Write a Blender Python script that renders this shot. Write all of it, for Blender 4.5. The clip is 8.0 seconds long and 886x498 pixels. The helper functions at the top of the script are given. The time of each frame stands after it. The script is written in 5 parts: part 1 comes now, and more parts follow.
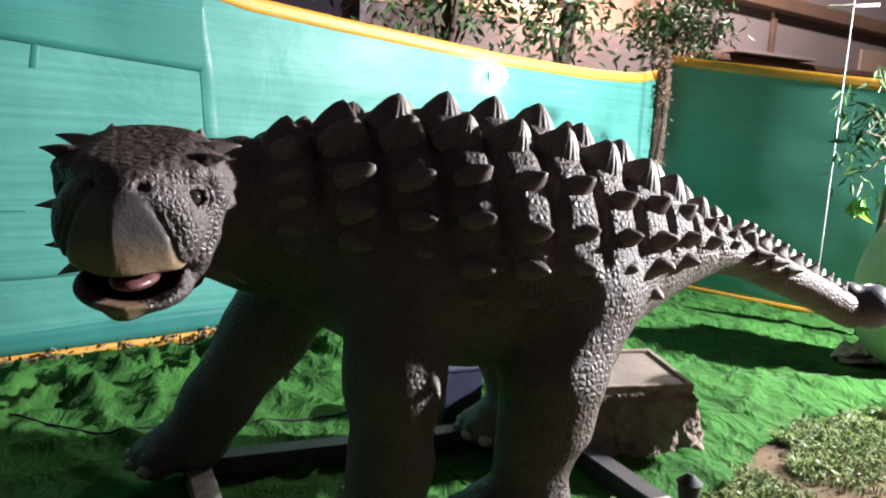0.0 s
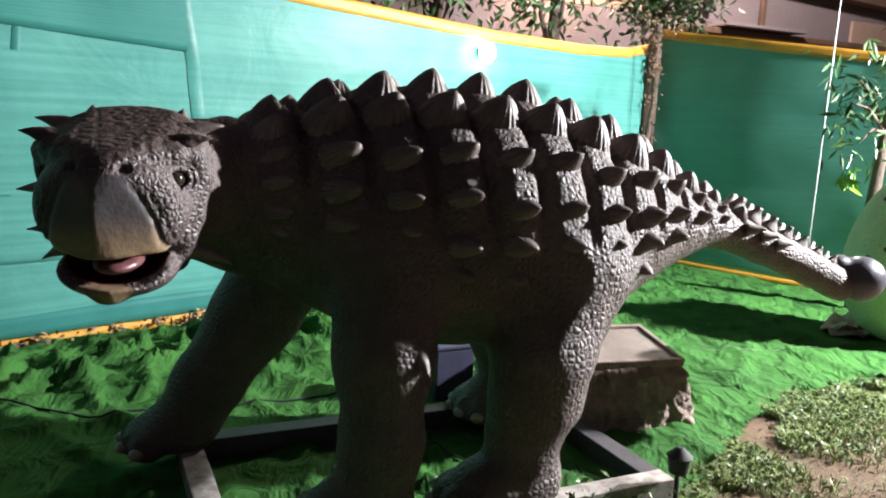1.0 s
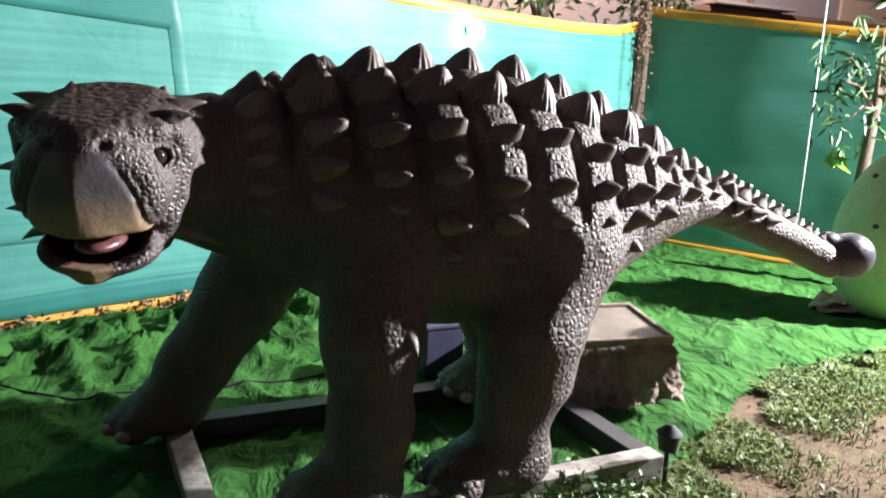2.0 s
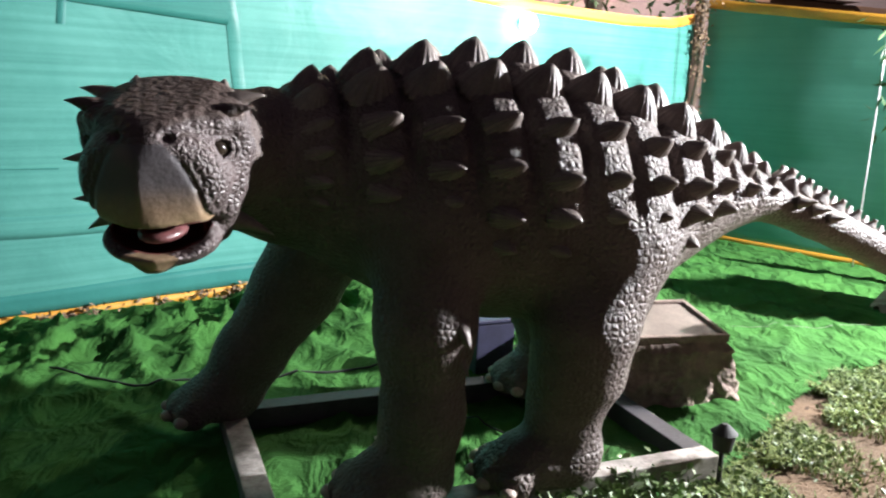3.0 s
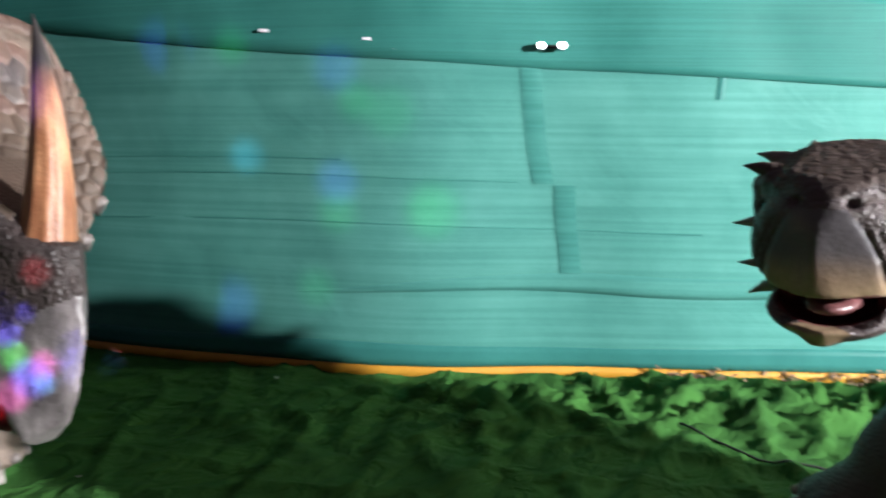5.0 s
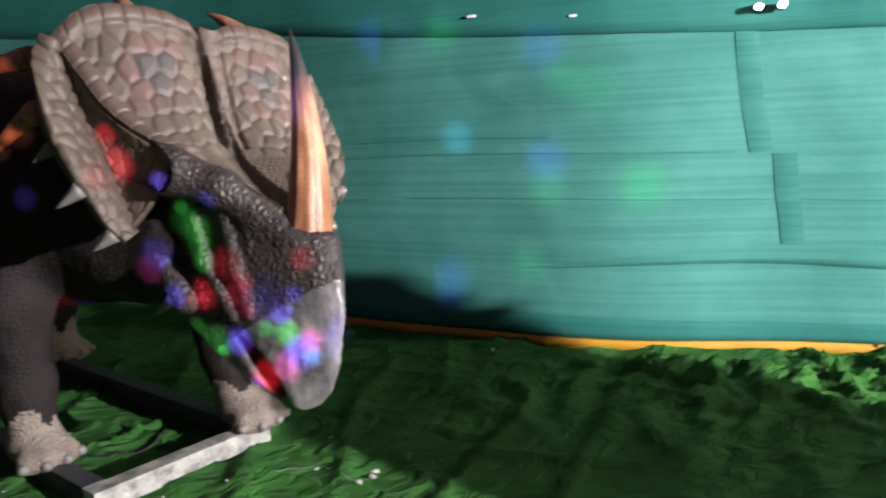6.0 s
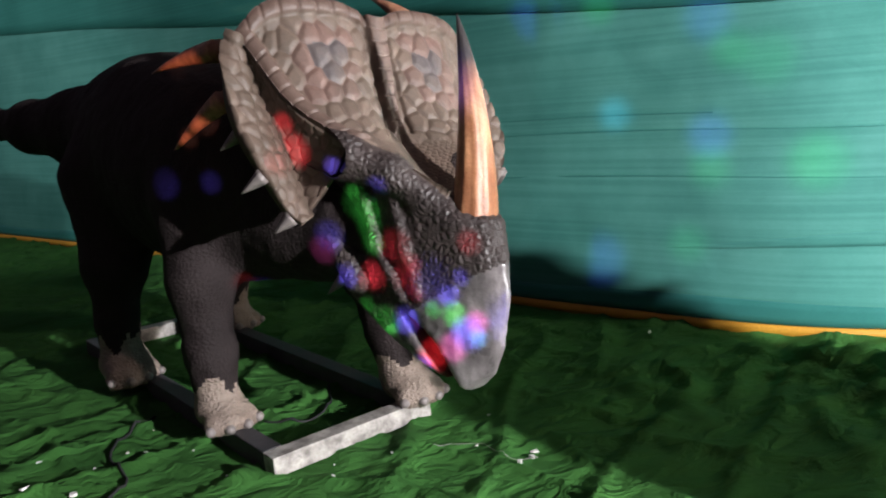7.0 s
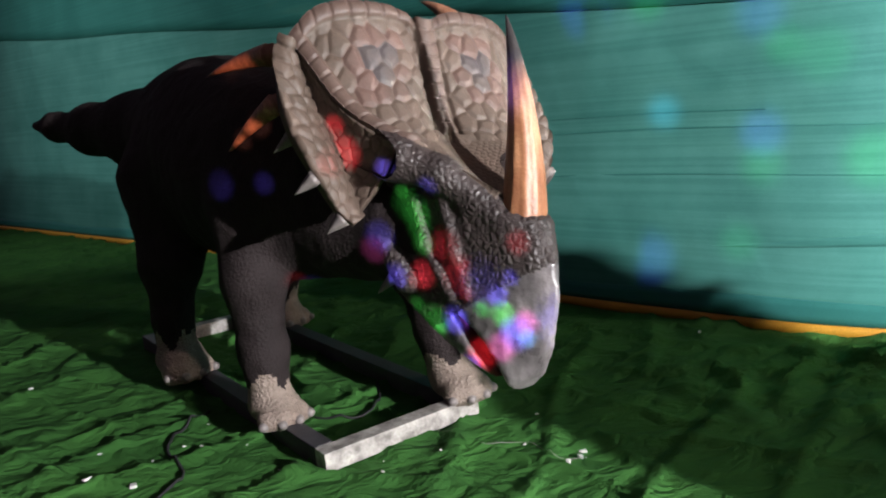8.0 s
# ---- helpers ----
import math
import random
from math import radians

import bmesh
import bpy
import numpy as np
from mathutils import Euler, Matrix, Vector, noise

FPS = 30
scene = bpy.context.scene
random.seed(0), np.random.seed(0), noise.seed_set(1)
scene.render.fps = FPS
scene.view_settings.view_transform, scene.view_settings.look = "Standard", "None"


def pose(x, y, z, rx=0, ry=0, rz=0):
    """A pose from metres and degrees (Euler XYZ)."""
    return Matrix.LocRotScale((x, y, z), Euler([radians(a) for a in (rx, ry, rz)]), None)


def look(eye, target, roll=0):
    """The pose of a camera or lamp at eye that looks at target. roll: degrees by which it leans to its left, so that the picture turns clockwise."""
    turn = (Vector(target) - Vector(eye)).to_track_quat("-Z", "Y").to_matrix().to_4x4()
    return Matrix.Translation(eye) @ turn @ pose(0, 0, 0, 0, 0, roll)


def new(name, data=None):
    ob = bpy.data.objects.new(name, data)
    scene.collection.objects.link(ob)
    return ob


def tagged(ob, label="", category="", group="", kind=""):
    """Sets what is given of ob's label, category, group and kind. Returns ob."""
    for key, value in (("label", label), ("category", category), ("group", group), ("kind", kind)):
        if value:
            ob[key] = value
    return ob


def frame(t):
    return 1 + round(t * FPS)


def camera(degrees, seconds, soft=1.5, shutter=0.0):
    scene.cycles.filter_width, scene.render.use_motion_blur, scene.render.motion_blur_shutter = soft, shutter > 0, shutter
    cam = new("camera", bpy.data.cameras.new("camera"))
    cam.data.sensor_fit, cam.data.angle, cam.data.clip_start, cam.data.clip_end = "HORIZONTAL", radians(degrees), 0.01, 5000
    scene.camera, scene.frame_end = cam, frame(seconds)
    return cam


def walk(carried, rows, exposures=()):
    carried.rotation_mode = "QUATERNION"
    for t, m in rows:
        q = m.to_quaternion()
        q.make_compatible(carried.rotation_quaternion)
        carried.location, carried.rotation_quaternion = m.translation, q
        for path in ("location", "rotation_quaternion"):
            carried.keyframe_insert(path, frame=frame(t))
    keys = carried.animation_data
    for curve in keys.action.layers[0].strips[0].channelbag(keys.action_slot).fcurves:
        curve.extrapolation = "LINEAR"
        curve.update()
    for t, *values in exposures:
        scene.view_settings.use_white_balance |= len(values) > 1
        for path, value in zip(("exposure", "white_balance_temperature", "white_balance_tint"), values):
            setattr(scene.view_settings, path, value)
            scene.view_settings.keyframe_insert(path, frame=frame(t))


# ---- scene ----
# ---- camera ----
cam = camera(59.3, 8.0, soft=2.0, shutter=0.4)
PATH = [  # seconds, eye, Euler angles
    (0.0, 0.000, 0.000, 1.499, 81.52, -3.49, 0.51),
    (0.5, 0.006, 0.003, 1.499, 80.78, -2.96, 0.20),
    (1.0, 0.018, 0.011, 1.498, 79.97, -2.77, -0.11),
    (2.3, 0.024, 0.042, 1.478, 78.41, -2.55, -0.98),
    (2.5, 0.020, 0.043, 1.477, 78.30, -2.51, -0.26),
    (3.0, 0.008, 0.033, 1.477, 78.10, -2.44, 2.70),
    (3.5, -0.022, 0.015, 1.474, 78.04, -2.65, 8.61),
    (4.0, -0.051, -0.007, 1.472, 77.74, -3.06, 20.03),
    (4.5, -0.126, -0.031, 1.431, 79.69, -2.53, 34.03),
    (5.0, -0.136, 0.011, 1.446, 82.30, -0.55, 45.79),
    (5.2, -0.085, 0.022, 1.442, 82.65, -0.06, 50.25),
    (6.3, -0.166, -0.237, 1.540, 79.43, 3.52, 62.15),
    (6.5, -0.171, -0.246, 1.548, 79.26, 3.60, 65.01),
    (7.0, -0.187, -0.257, 1.564, 78.82, 4.31, 69.15),
    (7.5, -0.191, -0.259, 1.573, 78.43, 4.73, 71.05),
    (8.0, -0.171, -0.280, 1.583, 78.84, 4.91, 72.38),
]
walk(cam, [(r[0], pose(*r[1:])) for r in PATH], [(0.0, 0.05), (1.2, 0.1), (2.5, 0.35), (3.5, 0.3), (4.4, 0.2), (5.2, 0.6), (6.5, 0.58), (8.0, 0.6)])

# ---- night sky and lamps ----
world = bpy.data.worlds.new("night")
scene.world = world
world.use_nodes = True
world.node_tree.nodes["Background"].inputs["Color"].default_value = (0.27, 0.21, 0.28, 1)
world.node_tree.nodes["Background"].inputs["Strength"].default_value = 0.16


def lamp(name, kind, place, target, power, colour=(1, 1, 1), size=0.2, cone=None, blend=0.3):
    data = bpy.data.lights.new(name, kind)
    data.energy, data.color = power, colour
    if kind == "AREA":
        data.size = size
    else:
        data.shadow_soft_size = size
    if cone:
        data.spot_size, data.spot_blend = radians(cone), blend
    ob = new(name, data)
    ob.matrix_world = look(place, target)
    return ob


FLOOD = (5.95, 4.68, 2.92)
lamp("flood_lamp", "SPOT", FLOOD, (-3.4, 3.4, 1.1), 7100, (0.96, 0.97, 1.0), 0.07, 164, 1.0)
lamp("wall_lamp", "POINT", (1.55, 12.15, 3.75), (0, 0, 0), 420, (1.0, 0.66, 0.46), 0.12)
# added unseen light that lifts the house front and the trees
lamp("house_fill", "POINT", (4.5, 10.5, 5.2), (0, 0, 0), 1300, (1.0, 0.88, 0.78), 0.15)

# added unseen spot that brightens only the far end of the long fence
lamp("far_fence_fill", "SPOT", (-8.6, -5.2, 4.2), (-12.0, -1.0, 1.4), 260, (0.96, 0.97, 1.0), 0.12, 75, 0.8)

TWIN = (-3.08, 3.66, 2.02)
lamp("twin_lamp", "SPOT", TWIN, (-3.35, 0.6, 1.5), 300, (1.0, 0.97, 0.93), 0.05, 26, 0.7)

# party projector by the path: narrow coloured beams on the horned dinosaur and the fence beside it
PROJECTOR = (-0.5, -0.8, 1.1)
RED, GREEN, BLUE, CYAN, PINK, AMBER_FILL = (1.0, 0.06, 0.10), (0.08, 1.0, 0.12), (0.14, 0.12, 1.0), (0.10, 0.55, 1.0), (1.0, 0.15, 0.65), (1.0, 0.42, 0.30)
BEAMS = [  # where each beam lands, its colour and power
    ((-3.24, 0.50, 1.22), GREEN, 0.7), ((-3.16, 0.52, 1.14), GREEN, 0.9), ((-3.12, 0.53, 1.02), GREEN, 0.8), ((-3.21, 0.51, 0.75), GREEN, 0.8), ((-3.11, 0.55, 0.70), GREEN, 0.8), ((-2.78, 0.71, 0.77), GREEN, 0.6),
    ((-3.27, 0.24, 1.50), RED, 0.8), ((-3.24, 0.26, 1.39), RED, 0.9), ((-3.14, 0.53, 0.89), RED, 1.1), ((-2.93, 0.61, 0.95), RED, 0.6), ((-2.92, 0.62, 0.84), RED, 0.6), ((-2.91, 0.67, 0.59), RED, 0.8), ((-2.72, 0.76, 1.04), RED, 0.5),
    ((-3.29, 0.46, 1.34), BLUE, 1.2), ((-3.36, 0.42, 1.04), BLUE, 1.5), ((-3.27, 0.46, 0.88), BLUE, 1.5), ((-3.07, 0.57, 1.26), BLUE, 0.9), ((-2.74, 0.74, 0.70), BLUE, 1.3), ((-3.00, 0.60, 0.72), BLUE, 1.5), ((-2.98, 0.65, 0.53), BLUE, 1.2), ((-2.76, 0.74, 0.91), BLUE, 1.0),
    ((-3.36, 0.38, 0.98), PINK, 0.9), ((-2.73, 0.78, 0.74), PINK, 0.6), ((-2.73, 0.78, 0.68), CYAN, 0.7),
    ((-3.22, 0.505, 1.18), GREEN, 0.5), ((-3.14, 0.525, 1.08), GREEN, 0.6), ((-3.16, 0.52, 0.86), RED, 0.5), ((-3.00, 0.58, 1.02), RED, 0.5), ((-2.96, 0.60, 0.90), RED, 0.5), ((-2.80, 0.70, 0.84), BLUE, 0.9), ((-2.86, 0.66, 0.78), GREEN, 0.6), ((-2.80, 0.71, 0.64), PINK, 0.6),
    # amber beams added as fill to brighten the shaded frill horns
    ((-3.72, -0.03, 1.51), AMBER_FILL, 0.4), ((-3.84, -0.09, 1.455), AMBER_FILL, 0.4), ((-4.00, -0.03, 1.80), AMBER_FILL, 0.4), ((-4.16, -0.10, 1.785), AMBER_FILL, 0.4),
    ((-3.82, 0.06, 0.78), RED, 1.0), ((-3.80, 0.12, 0.71), BLUE, 1.5), ((-4.30, -0.14, 1.28), BLUE, 0.7), ((-4.05, 0.05, 1.28), BLUE, 0.6),
]
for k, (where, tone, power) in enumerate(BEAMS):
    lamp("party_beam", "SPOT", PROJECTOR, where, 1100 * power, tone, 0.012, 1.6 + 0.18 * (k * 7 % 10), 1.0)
FENCE_BEAMS = [  # the same projector's spots on the cloth
    ((-4.53, 2.56, 1.36), CYAN, 1.5), ((-5.02, 2.28, 2.05), BLUE, 1.3), ((-4.03, 2.90, 1.21), BLUE, 1.2), ((-3.93, 2.97, 1.70), GREEN, 0.6), ((-4.65, 2.50, 0.41), BLUE, 1.1),
    ((-4.04, 2.90, 1.90), BLUE, 1.0), ((-4.15, 2.82, 0.54), GREEN, 0.4), ((-3.56, 3.27, 1.04), GREEN, 0.8), ((-5.25, 2.15, 0.66), BLUE, 0.8), ((-4.03, 2.90, 1.02), GREEN, 0.5),
    ((-4.61, 2.52, 2.04), GREEN, 0.7), ((-3.76, 3.09, 1.63), GREEN, 0.4),
]
for k, (where, tone, power) in enumerate(FENCE_BEAMS):
    lamp("party_beam", "SPOT", PROJECTOR, where, 520 * power, tone, 0.05, 3.0 + 0.2 * (k * 7 % 10), 1.0)

# ---- materials ----
def material(name, colour, second=None, rough=0.7, metal=0.0, grain=60.0, patch=3.0, bump=0.15, scales=0.0, scale_size=40.0, cracks=None, aniso=0.0, spec=0.5, random_tint=0.0, stripes=None, sub=0.0, fade=None, wrinkle=None):
    """Two-scale mottled paint: large patches between two colours, fine grain, and relief from grain and, where asked, from scales."""
    m = bpy.data.materials.new(name)
    m.use_nodes = True
    nt = m.node_tree
    n, l = nt.nodes, nt.links
    b = n["Principled BSDF"]
    b.inputs["Roughness"].default_value = rough
    b.inputs["Metallic"].default_value = metal
    b.inputs["Specular IOR Level"].default_value = spec
    co = n.new("ShaderNodeTexCoord").outputs["Object"]
    second = second or tuple(c * 0.72 for c in colour)

    def tex(scale, detail=5.0, rough_=0.6):
        t = n.new("ShaderNodeTexNoise")
        t.inputs["Scale"].default_value, t.inputs["Detail"].default_value, t.inputs["Roughness"].default_value = scale, detail, rough_
        l.new(co, t.inputs["Vector"])
        return t.outputs["Fac"]

    def ramp(fac, a, c, lo=0.35, hi=0.65):
        r = n.new("ShaderNodeValToRGB")
        r.color_ramp.elements[0].color, r.color_ramp.elements[1].color = (*a, 1), (*c, 1)
        r.color_ramp.elements[0].position, r.color_ramp.elements[1].position = lo, hi
        l.new(fac, r.inputs["Fac"])
        return r.outputs["Color"]

    def mix(a, c, fac, mode="MIX"):
        x = n.new("ShaderNodeMix")
        x.data_type, x.blend_type = "RGBA", mode
        for sock, v in ((6, a), (7, c)):
            if isinstance(v, tuple):
                x.inputs[sock].default_value = (*v, 1)
            else:
                l.new(v, x.inputs[sock])
        if isinstance(fac, float):
            x.inputs[0].default_value = fac
        else:
            l.new(fac, x.inputs[0])
        return x.outputs[2]

    big, fine = tex(patch), tex(grain, 3.0, 0.7)
    col = ramp(big, second, colour)
    col = mix(col, ramp(fine, (0.72, 0.72, 0.72), (1.12, 1.12, 1.12), 0.3, 0.7), 0.7, "MULTIPLY")
    height = fine
    if scales:
        v = n.new("ShaderNodeTexVoronoi")
        v.feature = "DISTANCE_TO_EDGE"
        v.inputs["Randomness"].default_value = 0.7
        v.inputs["Scale"].default_value = scale_size
        wob = n.new("ShaderNodeVectorMath")
        wob.operation = "MULTIPLY_ADD"
        nz = n.new("ShaderNodeTexNoise")
        nz.inputs["Scale"].default_value = scale_size * 0.4
        l.new(co, nz.inputs["Vector"])
        l.new(nz.outputs["Color"], wob.inputs[0])
        wob.inputs[1].default_value = (0.25 / scale_size,) * 3
        l.new(co, wob.inputs[2])
        l.new(wob.outputs[0], v.inputs["Vector"])
        r = n.new("ShaderNodeMapRange")
        r.inputs["From Max"].default_value = 0.42
        r.interpolation_type = "SMOOTHERSTEP"
        l.new(v.outputs["Distance"], r.inputs["Value"])
        sm = n.new("ShaderNodeMath")
        sm.operation = "MULTIPLY_ADD"
        l.new(r.outputs["Result"], sm.inputs[0])
        sm.inputs[1].default_value = scales
        l.new(fine, sm.inputs[2])
        height = sm.outputs[0]
        if cracks:
            col = mix(cracks, col, r.outputs["Result"])
    if stripes:
        w = n.new("ShaderNodeTexNoise")
        w.inputs["Scale"].default_value = 1.0
        w.inputs["Detail"].default_value = 4.0
        mp = n.new("ShaderNodeMapping")
        mp.inputs["Scale"].default_value = stripes[0]
        l.new(co, mp.inputs["Vector"])
        l.new(mp.outputs[0], w.inputs["Vector"])
        col = mix(col, ramp(w.outputs["Fac"], stripes[1], (1, 1, 1), 0.38, 0.62), stripes[2], "MULTIPLY")
    if fade:
        # airbrushed from one colour to another between two heights of the model
        sx = n.new("ShaderNodeSeparateXYZ")
        l.new(co, sx.inputs[0])
        wv = n.new("ShaderNodeMath")
        wv.operation = "MULTIPLY_ADD"
        l.new(big, wv.inputs[0])
        wv.inputs[1].default_value = 0.05
        l.new(sx.outputs["Z"], wv.inputs[2])
        r = n.new("ShaderNodeMapRange")
        r.inputs["From Min"].default_value, r.inputs["From Max"].default_value = fade[1], fade[2]
        r.interpolation_type = "SMOOTHSTEP"
        l.new(wv.outputs[0], r.inputs["Value"])
        col = mix(col, fade[0], r.outputs["Result"])
    if random_tint:
        oi = n.new("ShaderNodeNewGeometry")
        r = n.new("ShaderNodeMapRange")
        r.inputs["To Min"].default_value, r.inputs["To Max"].default_value = 1 - random_tint, 1 + random_tint
        l.new(oi.outputs["Random Per Island"], r.inputs["Value"])
        hs = n.new("ShaderNodeHueSaturation")
        l.new(r.outputs["Result"], hs.inputs["Value"])
        l.new(col, hs.inputs["Color"])
        col = hs.outputs["Color"]
    l.new(col, b.inputs["Base Color"])
    rr = n.new("ShaderNodeMapRange")
    rr.inputs["To Min"].default_value, rr.inputs["To Max"].default_value = max(0.02, rough - 0.12), min(1, rough + 0.12)
    l.new(big, rr.inputs["Value"])
    l.new(rr.outputs["Result"], b.inputs["Roughness"])
    if bump:
        bp = n.new("ShaderNodeBump")
        bp.inputs["Strength"].default_value = bump
        bp.inputs["Distance"].default_value = 0.02
        l.new(height, bp.inputs["Height"])
        if wrinkle:
            wn = n.new("ShaderNodeTexNoise")
            wn.inputs["Scale"].default_value, wn.inputs["Detail"].default_value, wn.inputs["Distortion"].default_value = wrinkle[0], 4.0, 0.8
            wmap = n.new("ShaderNodeMapping")
            wmap.inputs["Rotation"].default_value[2] = 0.5
            wmap.inputs["Scale"].default_value = (1.0, 0.55, 1.0)
            l.new(co, wmap.inputs["Vector"])
            l.new(wmap.outputs[0], wn.inputs["Vector"])
            wb = n.new("ShaderNodeBump")
            wb.inputs["Strength"].default_value, wb.inputs["Distance"].default_value = wrinkle[1], wrinkle[2]
            l.new(wn.outputs["Fac"], wb.inputs["Height"])
            l.new(wb.outputs["Normal"], bp.inputs["Normal"])
        l.new(bp.outputs["Normal"], b.inputs["Normal"])
    if sub:
        b.inputs["Transmission Weight"].default_value = sub
    return m


# ---- mesh helpers ----
def mesh_object(name, verts, faces, mats, parent=None, label="", indices=None, smooth=False):
    me = bpy.data.meshes.new(name)
    me.from_pydata([tuple(v) for v in verts], [], [tuple(int(i) for i in q) for q in faces])
    for m in mats if isinstance(mats, (list, tuple)) else [mats]:
        me.materials.append(m)
    if indices is not None:
        me.polygons.foreach_set("material_index", np.asarray(indices, dtype=np.int32))
    if smooth:
        me.polygons.foreach_set("use_smooth", np.ones(len(me.polygons), dtype=bool))
    me.update()
    ob = new(name, me)
    if parent:
        ob.parent = parent
    if label:
        ob["label"] = label
    return ob


def part(name, bm, mat, parent=None, label="", smooth=False):
    me = bpy.data.meshes.new(name)
    bmesh.ops.recalc_face_normals(bm, faces=bm.faces)
    if smooth:
        for fc in bm.faces:
            fc.smooth = True
    bm.to_mesh(me)
    bm.free()
    me.materials.append(mat)
    ob = new(name, me)
    if parent:
        ob.parent = parent
    if label:
        ob["label"] = label
    return ob


def empty(name, m=None):
    ob = new(name)
    ob.empty_display_size = 0.1
    if m is not None:
        ob.matrix_world = m
    return ob


def box_bm(size, centre=(0, 0, 0), bevel=0.006, m=None):
    bm = bmesh.new()
    bmesh.ops.create_cube(bm, size=1, matrix=Matrix.LocRotScale(centre, None, size))
    if bevel:
        bmesh.ops.bevel(bm, geom=bm.edges[:], offset=bevel, segments=2, affect="EDGES", profile=0.6)
    if m is not None:
        bm.transform(m)
    return bm


def tube_np(points, radii, seg=10, cap=True):
    """Verts and quads of a tube along points."""
    pts = [Vector(p) for p in points]
    rad = radii if hasattr(radii, "__len__") else [radii] * len(pts)
    verts, faces = [], []
    ref = Vector((0, 0, 1))
    for i, p in enumerate(pts):
        d = (pts[min(i + 1, len(pts) - 1)] - pts[max(i - 1, 0)]).normalized()
        a = d.cross(ref if abs(d.z) < 0.9 else Vector((1, 0, 0))).normalized()
        b = d.cross(a)
        for k in range(seg):
            t = 2 * math.pi * k / seg
            verts.append(p + (a * math.cos(t) + b * math.sin(t)) * rad[i])
    for i in range(len(pts) - 1):
        for k in range(seg):
            faces.append((i * seg + k, i * seg + (k + 1) % seg, (i + 1) * seg + (k + 1) % seg, (i + 1) * seg + k))
    if cap:
        faces.append(tuple(range(seg))[::-1])
        faces.append(tuple((len(pts) - 1) * seg + k for k in range(seg)))
    return verts, faces


def spline(points, count):
    """Catmull-Rom through points, count samples a span."""
    p = [np.array(q, dtype=float) for q in points]
    p = [2 * p[0] - p[1]] + p + [2 * p[-1] - p[-2]]
    out = []
    for i in range(1, len(p) - 2):
        for k in range(count):
            t = k / count
            out.append(0.5 * (2 * p[i] + (p[i + 1] - p[i - 1]) * t + (2 * p[i - 1] - 5 * p[i] + 4 * p[i + 1] - p[i + 2]) * t * t + (3 * p[i] - p[i - 1] - 3 * p[i + 1] + p[i + 2]) * t ** 3))
    out.append(p[-2])
    return out


# ---- sculpting: distance fields turned into quads ----
def smin(a, b, k):
    h = np.clip(0.5 + 0.5 * (b - a) / k, 0, 1)
    return b * (1 - h) + a * h - k * h * (1 - h)


def smax(a, b, k):
    return -smin(-a, -b, k)


def cap_d(P, a, b, ra, rb):
    a, b = np.array(a, np.float32), np.array(b, np.float32)
    d = b - a
    h = np.clip((P - a) @ d / (d @ d), 0, 1)
    return np.linalg.norm(P - a - h[:, None] * d, axis=1) - (ra + (rb - ra) * h)


def chain_d(P, pts, k=0.05):
    """Round limb through (x, y, z, r) rows."""
    out = None
    for p, q in zip(pts[:-1], pts[1:]):
        c = cap_d(P, p[:3], q[:3], p[3], q[3])
        out = c if out is None else smin(out, c, k)
    return out


def ell_d(P, c, r, turn=None):
    q = P - np.array(c, np.float32)
    if turn is not None:
        q = q @ np.array(turn.to_3x3(), np.float32)
    r = np.array(r, np.float32)
    k0 = np.linalg.norm(q / r, axis=1)
    k1 = np.linalg.norm(q / (r * r), axis=1) + 1e-9
    return k0 * (k0 - 1) / k1


def smooth_curve(xs, ys):
    x = np.linspace(xs[0], xs[-1], 400)
    y = np.interp(x, xs, ys)
    w = np.hanning(41)
    w /= w.sum()
    y = np.convolve(np.pad(y, 20, mode="edge"), w, "valid")
    return lambda q: np.interp(q, x, y)


